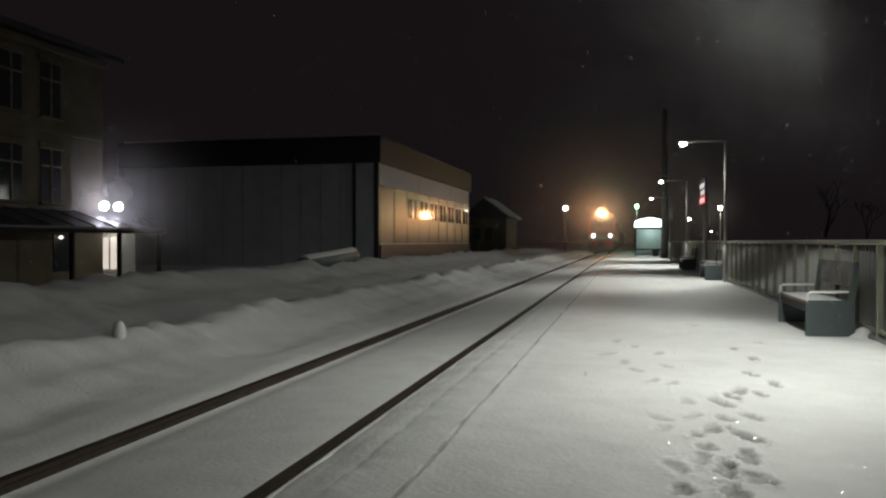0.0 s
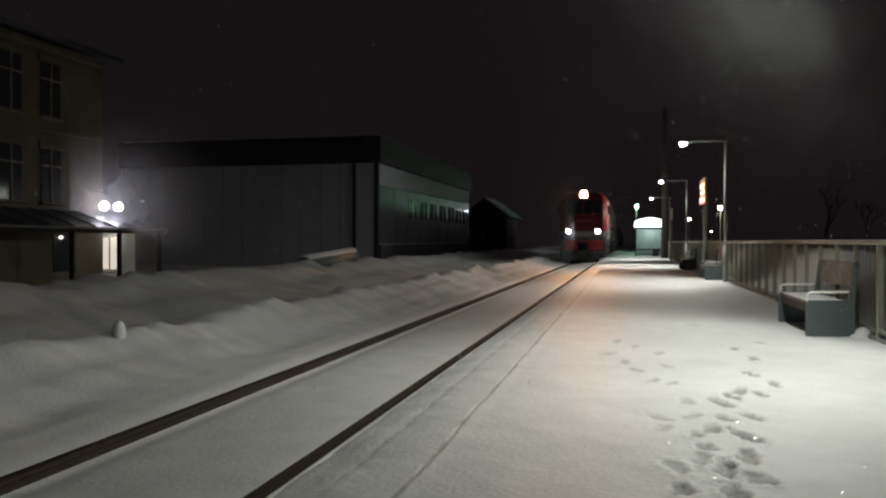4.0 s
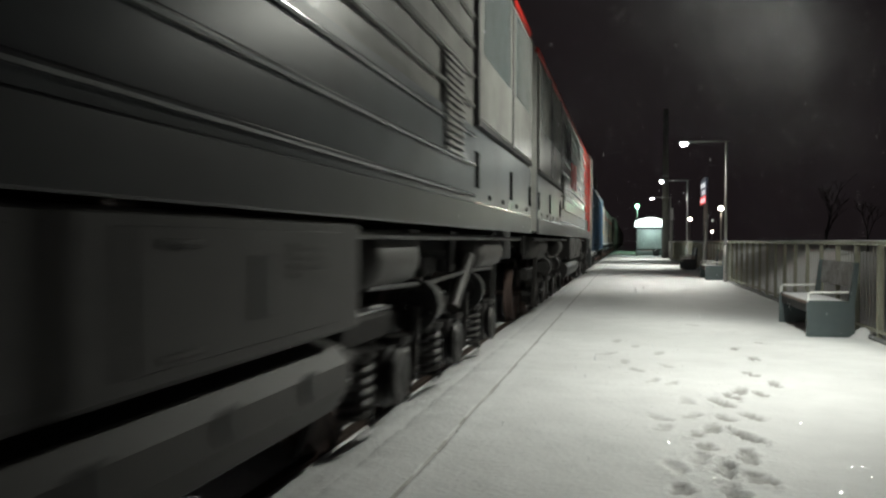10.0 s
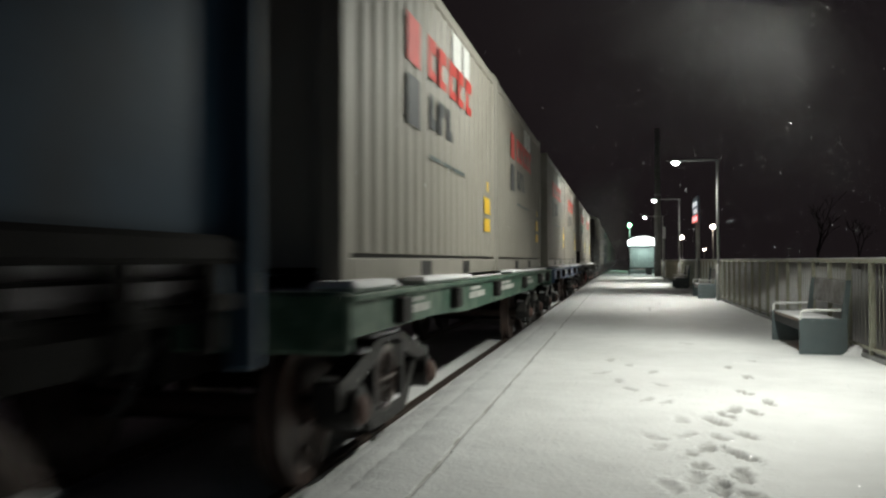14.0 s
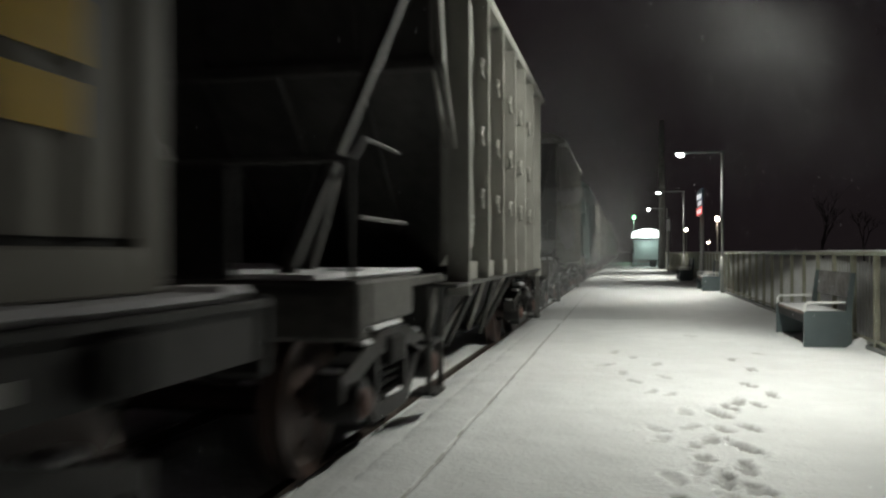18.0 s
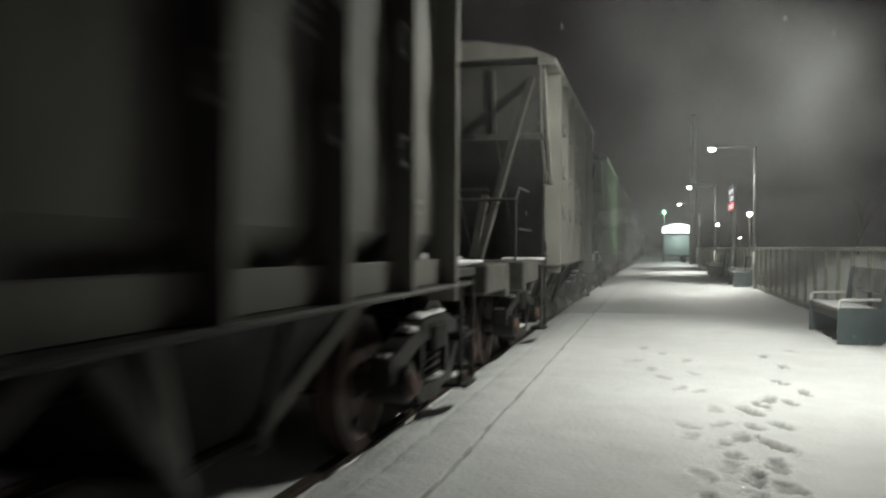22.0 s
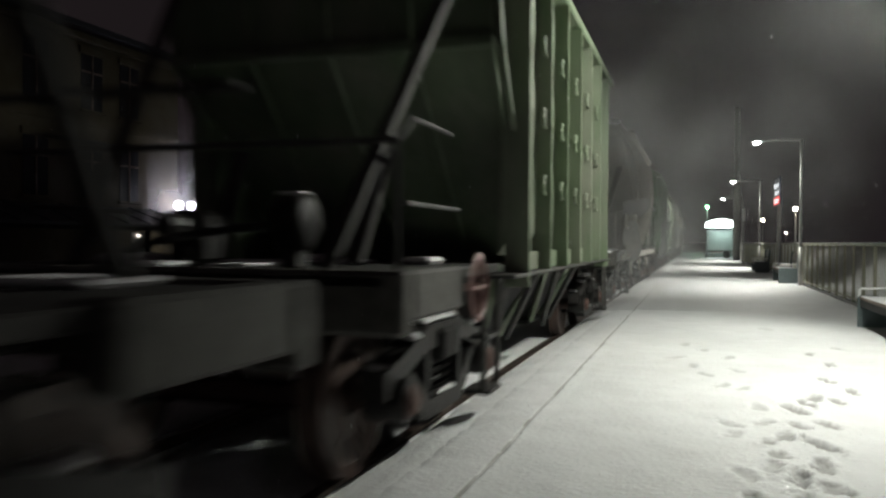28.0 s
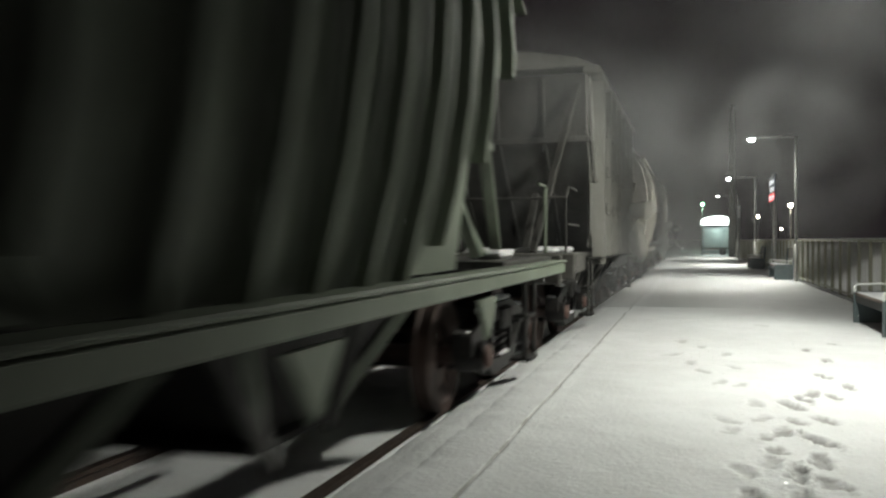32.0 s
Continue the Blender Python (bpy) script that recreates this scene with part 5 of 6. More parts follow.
def flatcar(offset, mat, label, bulkheads=False):
    t, L = wagon("container_flatcar", label, "freight wagon", offset, "container wagons"), 14.0
    for sx in (-1, 1):
        sill = part("side_sill", G().prism([(0.5, 0.98), (2.6, 0.98), (4.0, 0.93), (10.0, 0.93), (11.4, 0.98), (13.5, 0.98), (13.5, 1.22), (0.5, 1.22)], 0, sx * 1.30, sx * 1.38), mat, t)
        part("sill_flange", G().box(sx * 1.26, sx * 1.42, 0.5, 13.5, 1.19, 1.225, 0.006), mat, sill)
        for y in (1.4, 3.2, 5.6, 8.4, 10.8, 12.4):
            part("stake_pocket", G().box(sx * 1.38, sx * 1.45, y, y + 0.22, 1.0, 1.17, 0.01), CHASSIS, sill)
        for y, w in ((1.9, 0.5), (4.1, 0.9), (6.2, 1.3), (9.2, 0.8), (11.6, 0.5)):
            part("stencil", G().box(sx * 1.38, sx * 1.384, y, y + w, 1.04, 1.1).box(sx * 1.38, sx * 1.384, y, y + w * 0.7, 1.12, 1.15), PRINT_WHITE, sill)
        g = G()
        rnd = random.Random(offset + sx)
        y = 0.6
        while y < 13.2:
            w = rnd.uniform(0.4, 1.5)
            if rnd.random() < 0.7:
                g.box(sx * 1.1, sx * 1.39, y, min(13.4, y + w), 1.226, 1.226 + rnd.uniform(0.02, 0.07), 0.03)
            y += w
        tagged(part("edge_snow", g, POWDER, t, "snow lying along the deck edge"), kind="stuff")
    part("deck", G().box(-1.3, 1.3, 0.5, 13.5, 1.1, 1.2, 0.01), CHASSIS, t)
    part("deck_snow", G().box(-1.2, 1.2, 0.55, 13.45, 1.204, 1.235, 0.01), POWDER, t)
    part("centre_sill", G().box(-0.35, 0.35, 0.4, 13.6, 0.72, 1.1, 0.02), CHASSIS, t)
    for y in (0.45, 13.47):
        part("end_beam", G().box(-1.4, 1.4, y, y + 0.08, 0.9, 1.24, 0.02), mat, t)
        if bulkheads:
            part("end_bulkhead", G().box(-1.25, 1.25, y, y + 0.07, 1.3, 1.78, 0.02), CHASSIS, t)
    for y in (2.1, 11.9):
        bogie(t, y)
    wheel = part("hand_brake_wheel", G().lathe([(0.17, -0.015), (0.2, 0), (0.17, 0.015), (0.155, 0), (0.17, -0.015)], (1.46, 0.95, 0.72), (1, 0, 0), 18).bar((1.46, 0.8, 0.72), (1.46, 1.1, 0.72), 0.03, 0.02).bar((1.46, 0.95, 0.57), (1.46, 0.95, 0.87), 0.03, 0.02), RUSTY if bulkheads else WHEEL, t, "hand brake wheel")
    couplers(t, L)
    hose(t, 0.35, 1)
    container(t, 0.85, 1)
    container(t, 7.0, 2)


# -- hoppers --
def hopper_base(t, mat, L=12.02, rnd=None, full_sill=False, heaped=False):
    part("centre_sill", G().box(-0.25, 0.25, 0.4, L - 0.4, 0.95, 1.2, 0.02), CHASSIS, t)
    for y0, y1 in ((0.45, 2.9), (L - 2.9, L - 0.45)):
        part("end_deck", G().box(-1.35, 1.35, y0, y1, 1.17, 1.24, 0.01), GRIMY_SHADED, t)
        g = G()
        if heaped:
            g.box(-1.25, 1.2, y0 + 0.03, y1 - 0.1, 1.241, 1.29, 0.03)
        for _ in range(9):
            x, y = rnd.uniform(-1.2, 1.05), rnd.uniform(y0 + 0.05, y1 - 0.5)
            g.box(x, x + rnd.uniform(0.2, 0.6), y, y + rnd.uniform(0.2, 0.6), 1.241, 1.241 + rnd.uniform(0.02, 0.09), 0.03)
        tagged(part("deck_snow", g, POWDER, t, "snow heaped on the end deck"), kind="stuff")
    for y in (0.45, L - 0.6):
        part("end_beam", G().box(-1.45, 1.45, y, y + 0.15, 0.93, 1.26, 0.02), BEAM_STEEL, t)
    for sx in (-1, 1):
        if not full_sill:
            for y0, y1 in ((0.62, 1.55), (L - 1.55, L - 0.62)):
                part("sill_stub", G().box(sx * 1.28, sx * 1.45, y0, y1, 1.0, 1.26, 0.02), BEAM_STEEL, t)
        for y in (2.2, L - 2.3):
            st = part("step", G().tube([(sx * 1.4, y, 1.15), (sx * 1.4, y, 0.36), (sx * 1.4, y + 0.4, 0.36), (sx * 1.4, y + 0.4, 1.15)], 0.022, 6), GRIMY_SHADED, t)
            part("tread", G().box(sx * 1.25, sx * 1.44, y + 0.025, y + 0.375, 0.33, 0.36), GEAR, st)
            part("tread", G().box(sx * 1.3, sx * 1.43, y + 0.025, y + 0.375, 0.72, 0.75), GEAR, st)
    for y in (2.1, L - 2.1):
        bogie(t, y)
    couplers(t, L)
    hose(t, 0.35, 1)
    # chutes
    for a in (3.55, 6.05):
        f = part("chute", G().add([(sx * 1.15, y, 1.2) for sx in (-1, 1) for y in (a, a + 2.4)] + [(sx * 0.75, y, 0.42) for sx in (-1, 1) for y in (a + 0.85, a + 1.55)],
                               [(0, 1, 5, 4), (2, 3, 7, 6), (0, 2, 6, 4), (1, 3, 7, 5), (4, 5, 7, 6)]), CHASSIS, t)
        for sx in (-1, 1):
            part("chute_rib", G().bar((sx * 1.17, a + 0.05, 1.2), (sx * 0.8, a + 0.85, 0.42), 0.06, 0.1), mat, f)
            part("chute_brace", G().bar((sx * 1.36, a - 0.45, 1.12), (sx * 1.0, a + 0.6, 0.4), 0.05, 0.09), GRIMY_SHADED, f)
            part("chute_brace", G().bar((sx * 1.38, a + 0.75, 1.12), (sx * 0.95, a + 1.3, 0.42), 0.05, 0.07), GRIMY_SHADED, f)
            part("chute_rib", G().bar((sx * 1.17, a + 2.35, 1.2), (sx * 0.8, a + 1.55, 0.42), 0.06, 0.1), mat, f)
        part("gate", G().box(-0.8, 0.8, a + 0.75, a + 1.65, 0.36, 0.43, 0.02), CHASSIS, f)
    part("brake_rod", G().tube([(0.6, 3.3, 0.82), (0.6, 8.7, 0.82)], 0.03), CHASSIS, t)


def end_gear(t, mat, rnd, L, drum, wheel):
    """Rails, struts and brake gear on the two end decks."""
    for k, (e, d) in enumerate(((0.0, 1), (L, -1))):
        for sx in (-1, 1):
            part("strut", G().bar((sx * 1.22, e + d * 2.52, 3.72), (sx * 0.86, e + d * 0.8, 1.25), 0.1, 0.06), GRIMY_SHADED, t)
            part("stanchion", G().bar((sx * 0.55, e + d * 1.9, 1.25), (sx * 0.62, e + d * 2.35, 2.1), 0.11, 0.06), GRIMY_SHADED, t)
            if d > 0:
                part("handrail", G().tube([(sx * 1.3, e + d * 0.75, 1.25), (sx * 1.3, e + d * 0.75, 1.95), (sx * 1.3, e + d * 1.0, 2.1), (sx * 1.3, e + d * 1.7, 2.1)], 0.016), GRIMY_SHADED, t)
                part("cross_rail", G().tube([(sx * 1.3, e + d * 0.9, 1.62), (sx * 1.3, e + d * 1.9, 1.62)], 0.016), GRIMY_SHADED, t)
        part("end_rail", G().tube([(-1.3, e + d * 0.75, 1.95), (1.3, e + d * 0.75, 1.95)], 0.02), GRIMY_SHADED, t)
    if drum:
        part("air_drum", G().lathe([(0.0, 0.0), (0.12, 0.0), (0.17, 0.03), (0.17, 0.2), (0.12, 0.23), (0.0, 0.23)], (0.42, 1.05, 1.52), (1, 0, 0), 18), GEAR, t, smooth=True)
        part("drum_stand", G().bar((0.53, 1.05, 1.24), (0.53, 1.05, 1.4), 0.12, 0.16), GRIMY_SHADED, t)
        part("drum_pipe", G().tube([(0.42, 1.05, 1.5), (0.1, 1.05, 1.48), (-0.5, 1.1, 1.4), (-0.8, 1.1, 1.27)], 0.03), GEAR, t)
        part("drum_snow", G().box(0.45, 0.62, 0.98, 1.12, 1.675, 1.70, 0.01), POWDER, t)
    part("brake_valve", G().box(-0.5, -0.2, 1.2, 1.5, 1.25, 1.6, 0.04).cyl((-0.35, 1.0, 1.5), (-0.35, 1.2, 1.5), 0.08, 10), GEAR, t)
    if wheel:
        part("hand_brake_wheel", G().lathe([(0.19, -0.015), (0.225, 0), (0.19, 0.015), (0.175, 0), (0.19, -0.015)], (1.5, 1.7, 1.12), (1, 0, 0), 20).bar((1.5, 1.52, 1.12), (1.5, 1.88, 1.12), 0.03, 0.02).bar((1.5, 1.7, 0.94), (1.5, 1.7, 1.30), 0.03, 0.02).bar((1.4, 1.7, 1.12), (1.52, 1.7, 1.12), 0.05, 0.05), wheel, t, "hand brake wheel")


def scallop(sx):
    """The bulging section of a side panel between two posts."""
    out = [(sx * 1.28, 1.3)]
    for z0, z1 in ((1.42, 2.2), (2.2, 3.0), (3.0, 3.84)):
        out += [(sx * (1.395 + 0.022 * math.sin(math.pi * (k + 0.5) / 6) ** 0.6), z0 + (z1 - z0) * (k + 0.5) / 6) for k in range(6)]
    return out + [(sx * 1.3, 3.84)]


def hopper(offset, mat, label, seed, drum=False, wheel=None, L=12.02):
    rnd = random.Random(seed)
    t = wagon("hopper_wagon", label, "freight wagon", offset, "hopper wagons")
    hopper_base(t, mat, L, rnd, heaped=seed < 4)
    a, b = 2.45, L - 2.45
    # end faces of grey hoppers painted darker, their shade put into the colour
    ends = GRIMY_SHADED if mat is HOPPER_GREY else mat
    p0, n = 3.06, 7
    step = (L - 2 * p0) / (n - 1)
    for sx in (-1, 1):
        side = part("side_wall", G().prism([(a, 3.86), (b, 3.86), (b - 0.12, 2.9), (L - p0 + 0.04, 2.3), (L - p0 + 0.04, 1.5), (p0 - 0.04, 1.5), (p0 - 0.04, 2.3), (a + 0.12, 2.9)], 0, sx * 1.33, sx * 1.36), mat, t)
        part("top_chord", G().box(sx * 1.3, sx * 1.56, a - 0.05, b + 0.05, 3.84, 3.94, 0.02), mat, side)
        part("side_sill", G().box(sx * 1.3, sx * 1.55, p0 - 0.5, L - p0 + 0.5, 1.135, 1.165, 0.01), GRIMY_SHADED, side)
        for i in range(n):
            y = p0 + step * i
            post = part("post", G().box(sx * 1.36, sx * 1.555, y - 0.03, y + 0.03, 1.05 if i in (0, n - 1) else 1.165, 3.84), mat, side)
            if 0 < i < n - 1:
                for z in (1.85, 2.45, 3.1):
                    part("bracket", G().tube([(sx * 1.5, y - 0.03, z), (sx * 1.5, y - 0.1, z + 0.02), (sx * 1.5, y - 0.13, z + 0.08), (sx * 1.5, y - 0.1, z + 0.14), (sx * 1.5, y - 0.03, z + 0.16)], 0.022, 6), mat, post)
            if i < n - 1:
                part("bay_panel", G().prism(scallop(sx), 1, y + 0.03, y + step - 0.03), mat, side, smooth=False)
                part("foot_plate", G().box(sx * 1.42, sx * 1.45, y + 0.03, y + step - 0.03, 1.166, 1.33, 0.006), mat, side)
        part("gusset_flange", G().bar((sx * 1.38, a + 0.03, 3.8), (sx * 1.42, a + 0.14, 2.9), 0.05, 0.05).bar((sx * 1.42, a + 0.14, 2.9), (sx * 1.42, p0 - 0.03, 2.3), 0.05, 0.05), mat, side)
        for y, z in ((rnd.uniform(3.4, 4.6), 1.6), (rnd.uniform(5.5, 7.5), 2.3), (rnd.uniform(7.5, 8.3), 1.6)):
            g = G()
            for k in range(3):
                g.box(sx * 1.41, sx * 1.424, y, y + rnd.uniform(0.2, 0.5), z + 0.07 * k, z + 0.07 * k + 0.03)
            part("stencil", g, PRINT_WHITE, side)
    for e, d in ((0.0, 1), (L, -1)):
        ya, yb, yc = e + d * 2.45, e + d * 2.6, e + d * 4.3
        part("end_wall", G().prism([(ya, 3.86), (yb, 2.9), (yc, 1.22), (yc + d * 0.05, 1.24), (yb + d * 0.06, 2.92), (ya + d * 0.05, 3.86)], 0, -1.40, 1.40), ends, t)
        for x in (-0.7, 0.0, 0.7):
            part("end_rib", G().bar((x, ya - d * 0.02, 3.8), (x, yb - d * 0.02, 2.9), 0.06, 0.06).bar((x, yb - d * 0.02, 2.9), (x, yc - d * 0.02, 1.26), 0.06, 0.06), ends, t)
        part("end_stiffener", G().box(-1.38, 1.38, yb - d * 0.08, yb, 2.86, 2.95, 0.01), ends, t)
    part("roof", G().prism([(-1.5, 3.945), (1.5, 3.945), (1.2, 4.08), (0.5, 4.2), (-0.5, 4.2), (-1.2, 4.08)], 1, a - 0.06, b + 0.06), mat, t)
    for i in range(4):
        part("hatch", G().cyl((0, a + 0.9 + 1.75 * i, 4.18), (0, a + 0.9 + 1.75 * i, 4.3), 0.32, 16), mat, t)
    end_gear(t, mat, rnd, L, drum, wheel)


def barrel_hopper(offset, mat, label, seed, L=12.75):
    """A hopper with bulging ribbed sides on one long pale sill."""
    rnd = random.Random(seed)
    t = wagon("barrel_hopper", label, "freight wagon", offset, "barrel hopper wagons")
    hopper_base(t, mat, L, rnd, True)
    a, b = 2.55, L - 2.55
    prof = [(1.28, 1.195), (1.42, 1.75), (1.50, 2.25), (1.53, 2.7), (1.50, 3.15), (1.40, 3.55), (1.22, 3.88), (0.9, 4.12), (0.5, 4.24)]
    taper = [(1.195, 5.0), (2.12, 4.15), (3.13, 3.25), (3.75, 2.7), (4.5, 2.55)]

    def front(z):
        """How far the tapered end stands behind the coupling at a height."""
        for (z0, y0), (z1, y1) in zip(taper, taper[1:]):
            if z <= z1:
                return y0 + (y1 - y0) * (z - z0) / (z1 - z0)
        return taper[-1][1]

    fine = []
    for (x0, z0), (x1, z1) in zip(prof, prof[1:]):
        fine += [(x0 + (x1 - x0) * k / 3, z0 + (z1 - z0) * k / 3) for k in range(3)]
    fine.append(prof[-1])
    m = len(fine)
    g = G()
    for sx, mirrored in ((1, False), (1, True), (-1, True), (-1, False)):
        g.v += [(sx * x * 0.985, L - front(z) if mirrored else front(z), z) for x, z in fine]
    for k in range(m - 1):
        for p, q in ((0, 1), (1, 2), (2, 3), (3, 0)):
            g.f.append((p * m + k, p * m + k + 1, q * m + k + 1, q * m + k))
    g.f += [tuple(p * m for p in range(4)), tuple(p * m + m - 1 for p in range(4))]
    part("shell", g, mat, t)
    n = 15
    for i in range(n):
        y = a + 0.2 + (b - a - 0.4) * i / (n - 1)
        keep = [(x, z) for x, z in fine if front(z) - 0.04 <= min(y, L - y)]
        ring = keep + [(-x, z) for x, z in reversed(keep)]
        outer = [(x + math.copysign(0.1, x), z + (0.03 if z > 3.9 else 0)) for x, z in ring]
        w = len(ring)
        g = G()
        g.v = [(x, y - 0.035, z) for x, z in ring] + [(x, y + 0.035, z) for x, z in ring] + [(x, y - 0.03, z) for x, z in outer] + [(x, y + 0.03, z) for x, z in outer]
        for k in range(w - 1):
            g.f += [(k, k + 1, 2 * w + k + 1, 2 * w + k), (w + k, w + k + 1, 3 * w + k + 1, 3 * w + k), (2 * w + k, 2 * w + k + 1, 3 * w + k + 1, 3 * w + k)]
        part("rib", g, mat, t)
    for sx in (-1, 1):
        sill = part("side_sill", G().box(sx * 1.36, sx * 1.48, 0.45, L - 0.45, 1.06, 1.17, 0.015), mat, t, "long painted side sill")
        part("sill_lip", G().box(sx * 1.3, sx * 1.5, 0.45, L - 0.45, 1.172, 1.20, 0.01), mat, sill)
        for y in (3.2, 6.0, 8.8):
            part("sill_gusset", G().prism([(y, 1.0), (y + 0.5, 1.0), (y + 0.25, 0.7)], 0, sx * 1.38, sx * 1.42), mat, sill)
        part("eave_strip", G().box(sx * 1.36, sx * 1.5, a, b, 3.78, 3.84, 0.01), mat, t)
    for e, d in ((0.0, 1), (L, -1)):
        part("end_beam_upper", G().box(-1.42, 1.42, e + d * 3.55, e + d * 4.22, 2.07, 2.13, 0.01), mat, t)
        for sx in (-1, 1):
            part("edge_strip", G().bar((sx * 1.18, e + d * 2.62, 3.85), (sx * 1.46, e + d * 4.12, 2.14), 0.09, 0.04), mat, t)
            part("side_plate", G().prism([(e + d * 3.6, 2.065), (e + d * 4.2, 2.065), (e + d * 4.95, 1.21), (e + d * 4.0, 1.21)], 0, sx * 1.22, sx * 1.25), mat, t)
            part("strut", G().bar((sx * 0.85, e + d * 1.1, 1.28), (sx * 1.18, e + d * 3.42, 3.22), 0.12, 0.06), mat, t)
            part("deck_brace", G().bar((sx * 1.1, e + d * 2.85, 1.28), (sx * 1.1, e + d * 3.9, 2.05), 0.1, 0.05), mat, t)
            part("platform_rail", G().bar((sx * 0.5, e + d * 1.2, 1.75), (sx * 1.0, e + d * 2.2, 1.28), 0.05, 0.04), mat, t)
            part("handrail", G().tube([(sx * 1.3, e + d * 0.7, 1.28), (sx * 1.3, e + d * 0.7, 2.0), (sx * 1.3, e + d * 1.1, 2.0)], 0.02), mat, t)
        part("deck_box", G().box(-0.5, 0.35, e + d * 1.0, e + d * 1.5, 1.26, 1.55, 0.04), GEAR, t)
        part("box_snow", G().box(-0.48, 0.33, e + d * 1.02, e + d * 1.48, 1.552, 1.60, 0.02), POWDER, t)
        part("eave_snow", G().box(-1.2, 1.2, e + d * 2.58, e + d * 2.9, 4.0, 4.12, 0.04), POWDER, t)
    part("air_drum", G().cyl((-0.9, 0.95, 1.5), (-0.3, 0.95, 1.5), 0.2, 18), GEAR, t, smooth=True)


locomotive(0.0, False, "red and grey diesel locomotive with glowing headlights")
locomotive(20.25, True, "red and grey rear diesel locomotive with dark headlights")
gondola(39.3)
flatcar(53.33, FLAT_GREEN, "green flat wagon carrying two cream containers")
flatcar(67.25, FLAT_BLUE, "blue flat wagon carrying two cream containers")
flatcar(82.05, FLAT_BLACK, "black flat wagon carrying two cream containers", True)
H0, HL = 96.15, 12.07
KINDS = [("grey", HOPPER_GREY, 0, None), ("grey", HOPPER_GREY, 0, None), ("teal", HOPPER_TEAL, 1, None), ("grey", HOPPER_GREY, 0, None), ("grey", HOPPER_GREY, 0, None),
         ("green", HOPPER_GREEN, 1, None), ("olive green", HOPPER_OLIVE, 1, PRINT_WHITE), ("teal", HOPPER_TEAL, 0, FADED_RED), ("teal", HOPPER_TEAL, 0, None), ("pale green", HOPPER_OLIVE, 1, FADED_RED),
         ("B", HOPPER_CREAM, 0, None), ("green", HOPPER_GREEN, 0, None), ("B", HOPPER_PALEGREEN, 0, None), ("grey", HOPPER_GREY, 0, None), ("B", HOPPER_CREAM, 0, None), ("grey", HOPPER_GREY, 0, None)]
place = H0
for k, (colour, mat, drum, wheel) in enumerate(KINDS):
    if colour == "B":
        barrel_hopper(place, mat, ("pale grey" if mat is HOPPER_CREAM else "pale green") + " hopper wagon with bulging ribbed sides", k)
        place += HL + 0.73
    else:
        hopper(place, mat, colour + " steel hopper wagon with upright side posts", k, bool(drum), wheel)
        place += HL


# ---- snow in the air, and glow round the lamps ----
FLAKE = bpy.data.materials.new("snow_flake")
FLAKE.use_nodes = True
fn, fl = FLAKE.node_tree.nodes, FLAKE.node_tree.links
through_light, both = fn.new("ShaderNodeBsdfTranslucent"), fn.new("ShaderNodeAddShader")
through_light.inputs[0].default_value = (0.45, 0.46, 0.47, 1)
fn["Principled BSDF"].inputs["Base Color"].default_value = (0.5, 0.51, 0.52, 1)
fn["Principled BSDF"].inputs["Roughness"].default_value = 0.9
fl.new(fn["Principled BSDF"].outputs[0], both.inputs[0])
fl.new(through_light.outputs[0], both.inputs[1])
fl.new(both.outputs[0], fn["Material Output"].inputs[0])


def flakes(name, label, places, seed, low, high):
    """Tiny three-cornered flakes round the given places."""
    rng = np.random.default_rng(seed)
    n = len(places)
    corners = places[:, None, :] + rng.uniform(-1, 1, (n, 3, 3)) * rng.uniform(low, high, (n, 1, 1))
    me = bpy.data.meshes.new(name)
    me.vertices.add(n * 3)
    me.vertices.foreach_set("co", corners.astype(np.float32).ravel())
    me.loops.add(n * 3)
    me.loops.foreach_set("vertex_index", np.arange(n * 3, dtype=np.int32))
    me.polygons.add(n)
    me.polygons.foreach_set("loop_start", np.arange(0, n * 3, 3, dtype=np.int32))
    me.update(calc_edges=True)
    me.materials.append(FLAKE)
    return tagged(new(name, me), label, "snow", kind="stuff")


def in_box(n, seed, *spans):
    rng = np.random.default_rng(seed)
    return np.stack([rng.uniform(a, b, n) for a, b in spans], 1)


def in_puffs(n, seed, count, xs, ys, zs, spread, sink, gap=0.0):
    """Uneven wisps; those that would meet the eye or the train are left out."""
    rng = np.random.default_rng(seed)
    middle = np.stack([rng.uniform(a, b, count) for a, b in (xs, ys, zs)], 1)
    size = rng.uniform(spread[0], spread[1], count)
    k = rng.integers(0, count, n)
    p = middle[k] + rng.normal(0, 1, (n, 3)) * size[k][:, None] * np.array([1.0, 1.5, 0.8])
    clear = (p[:, 2] > sink) & (p[:, 0] > -1.15) & ~((abs(p[:, 0]) < gap) & (abs(p[:, 2] - 1.41) < gap))
    return p[clear]


FALL = [(flakes("falling_snow", "fine snowflakes falling through the lamplight", in_box(16000, 11 + i, (-3 - 7 * i, 6 + 5 * i), (2.4, 17), (0, 47)), 21 + i, 0.005, 0.009),
         0.2 - 0.2 * i, 1.05 + 0.2 * i) for i in range(3)]
FALL.append((flakes("falling_snow", "large snowflakes sinking slowly past the lamp", in_box(6000, 31, (-0.5, 6), (6, 12), (1.6, 17)), 32, 0.004, 0.008), 0.0, 0.36))


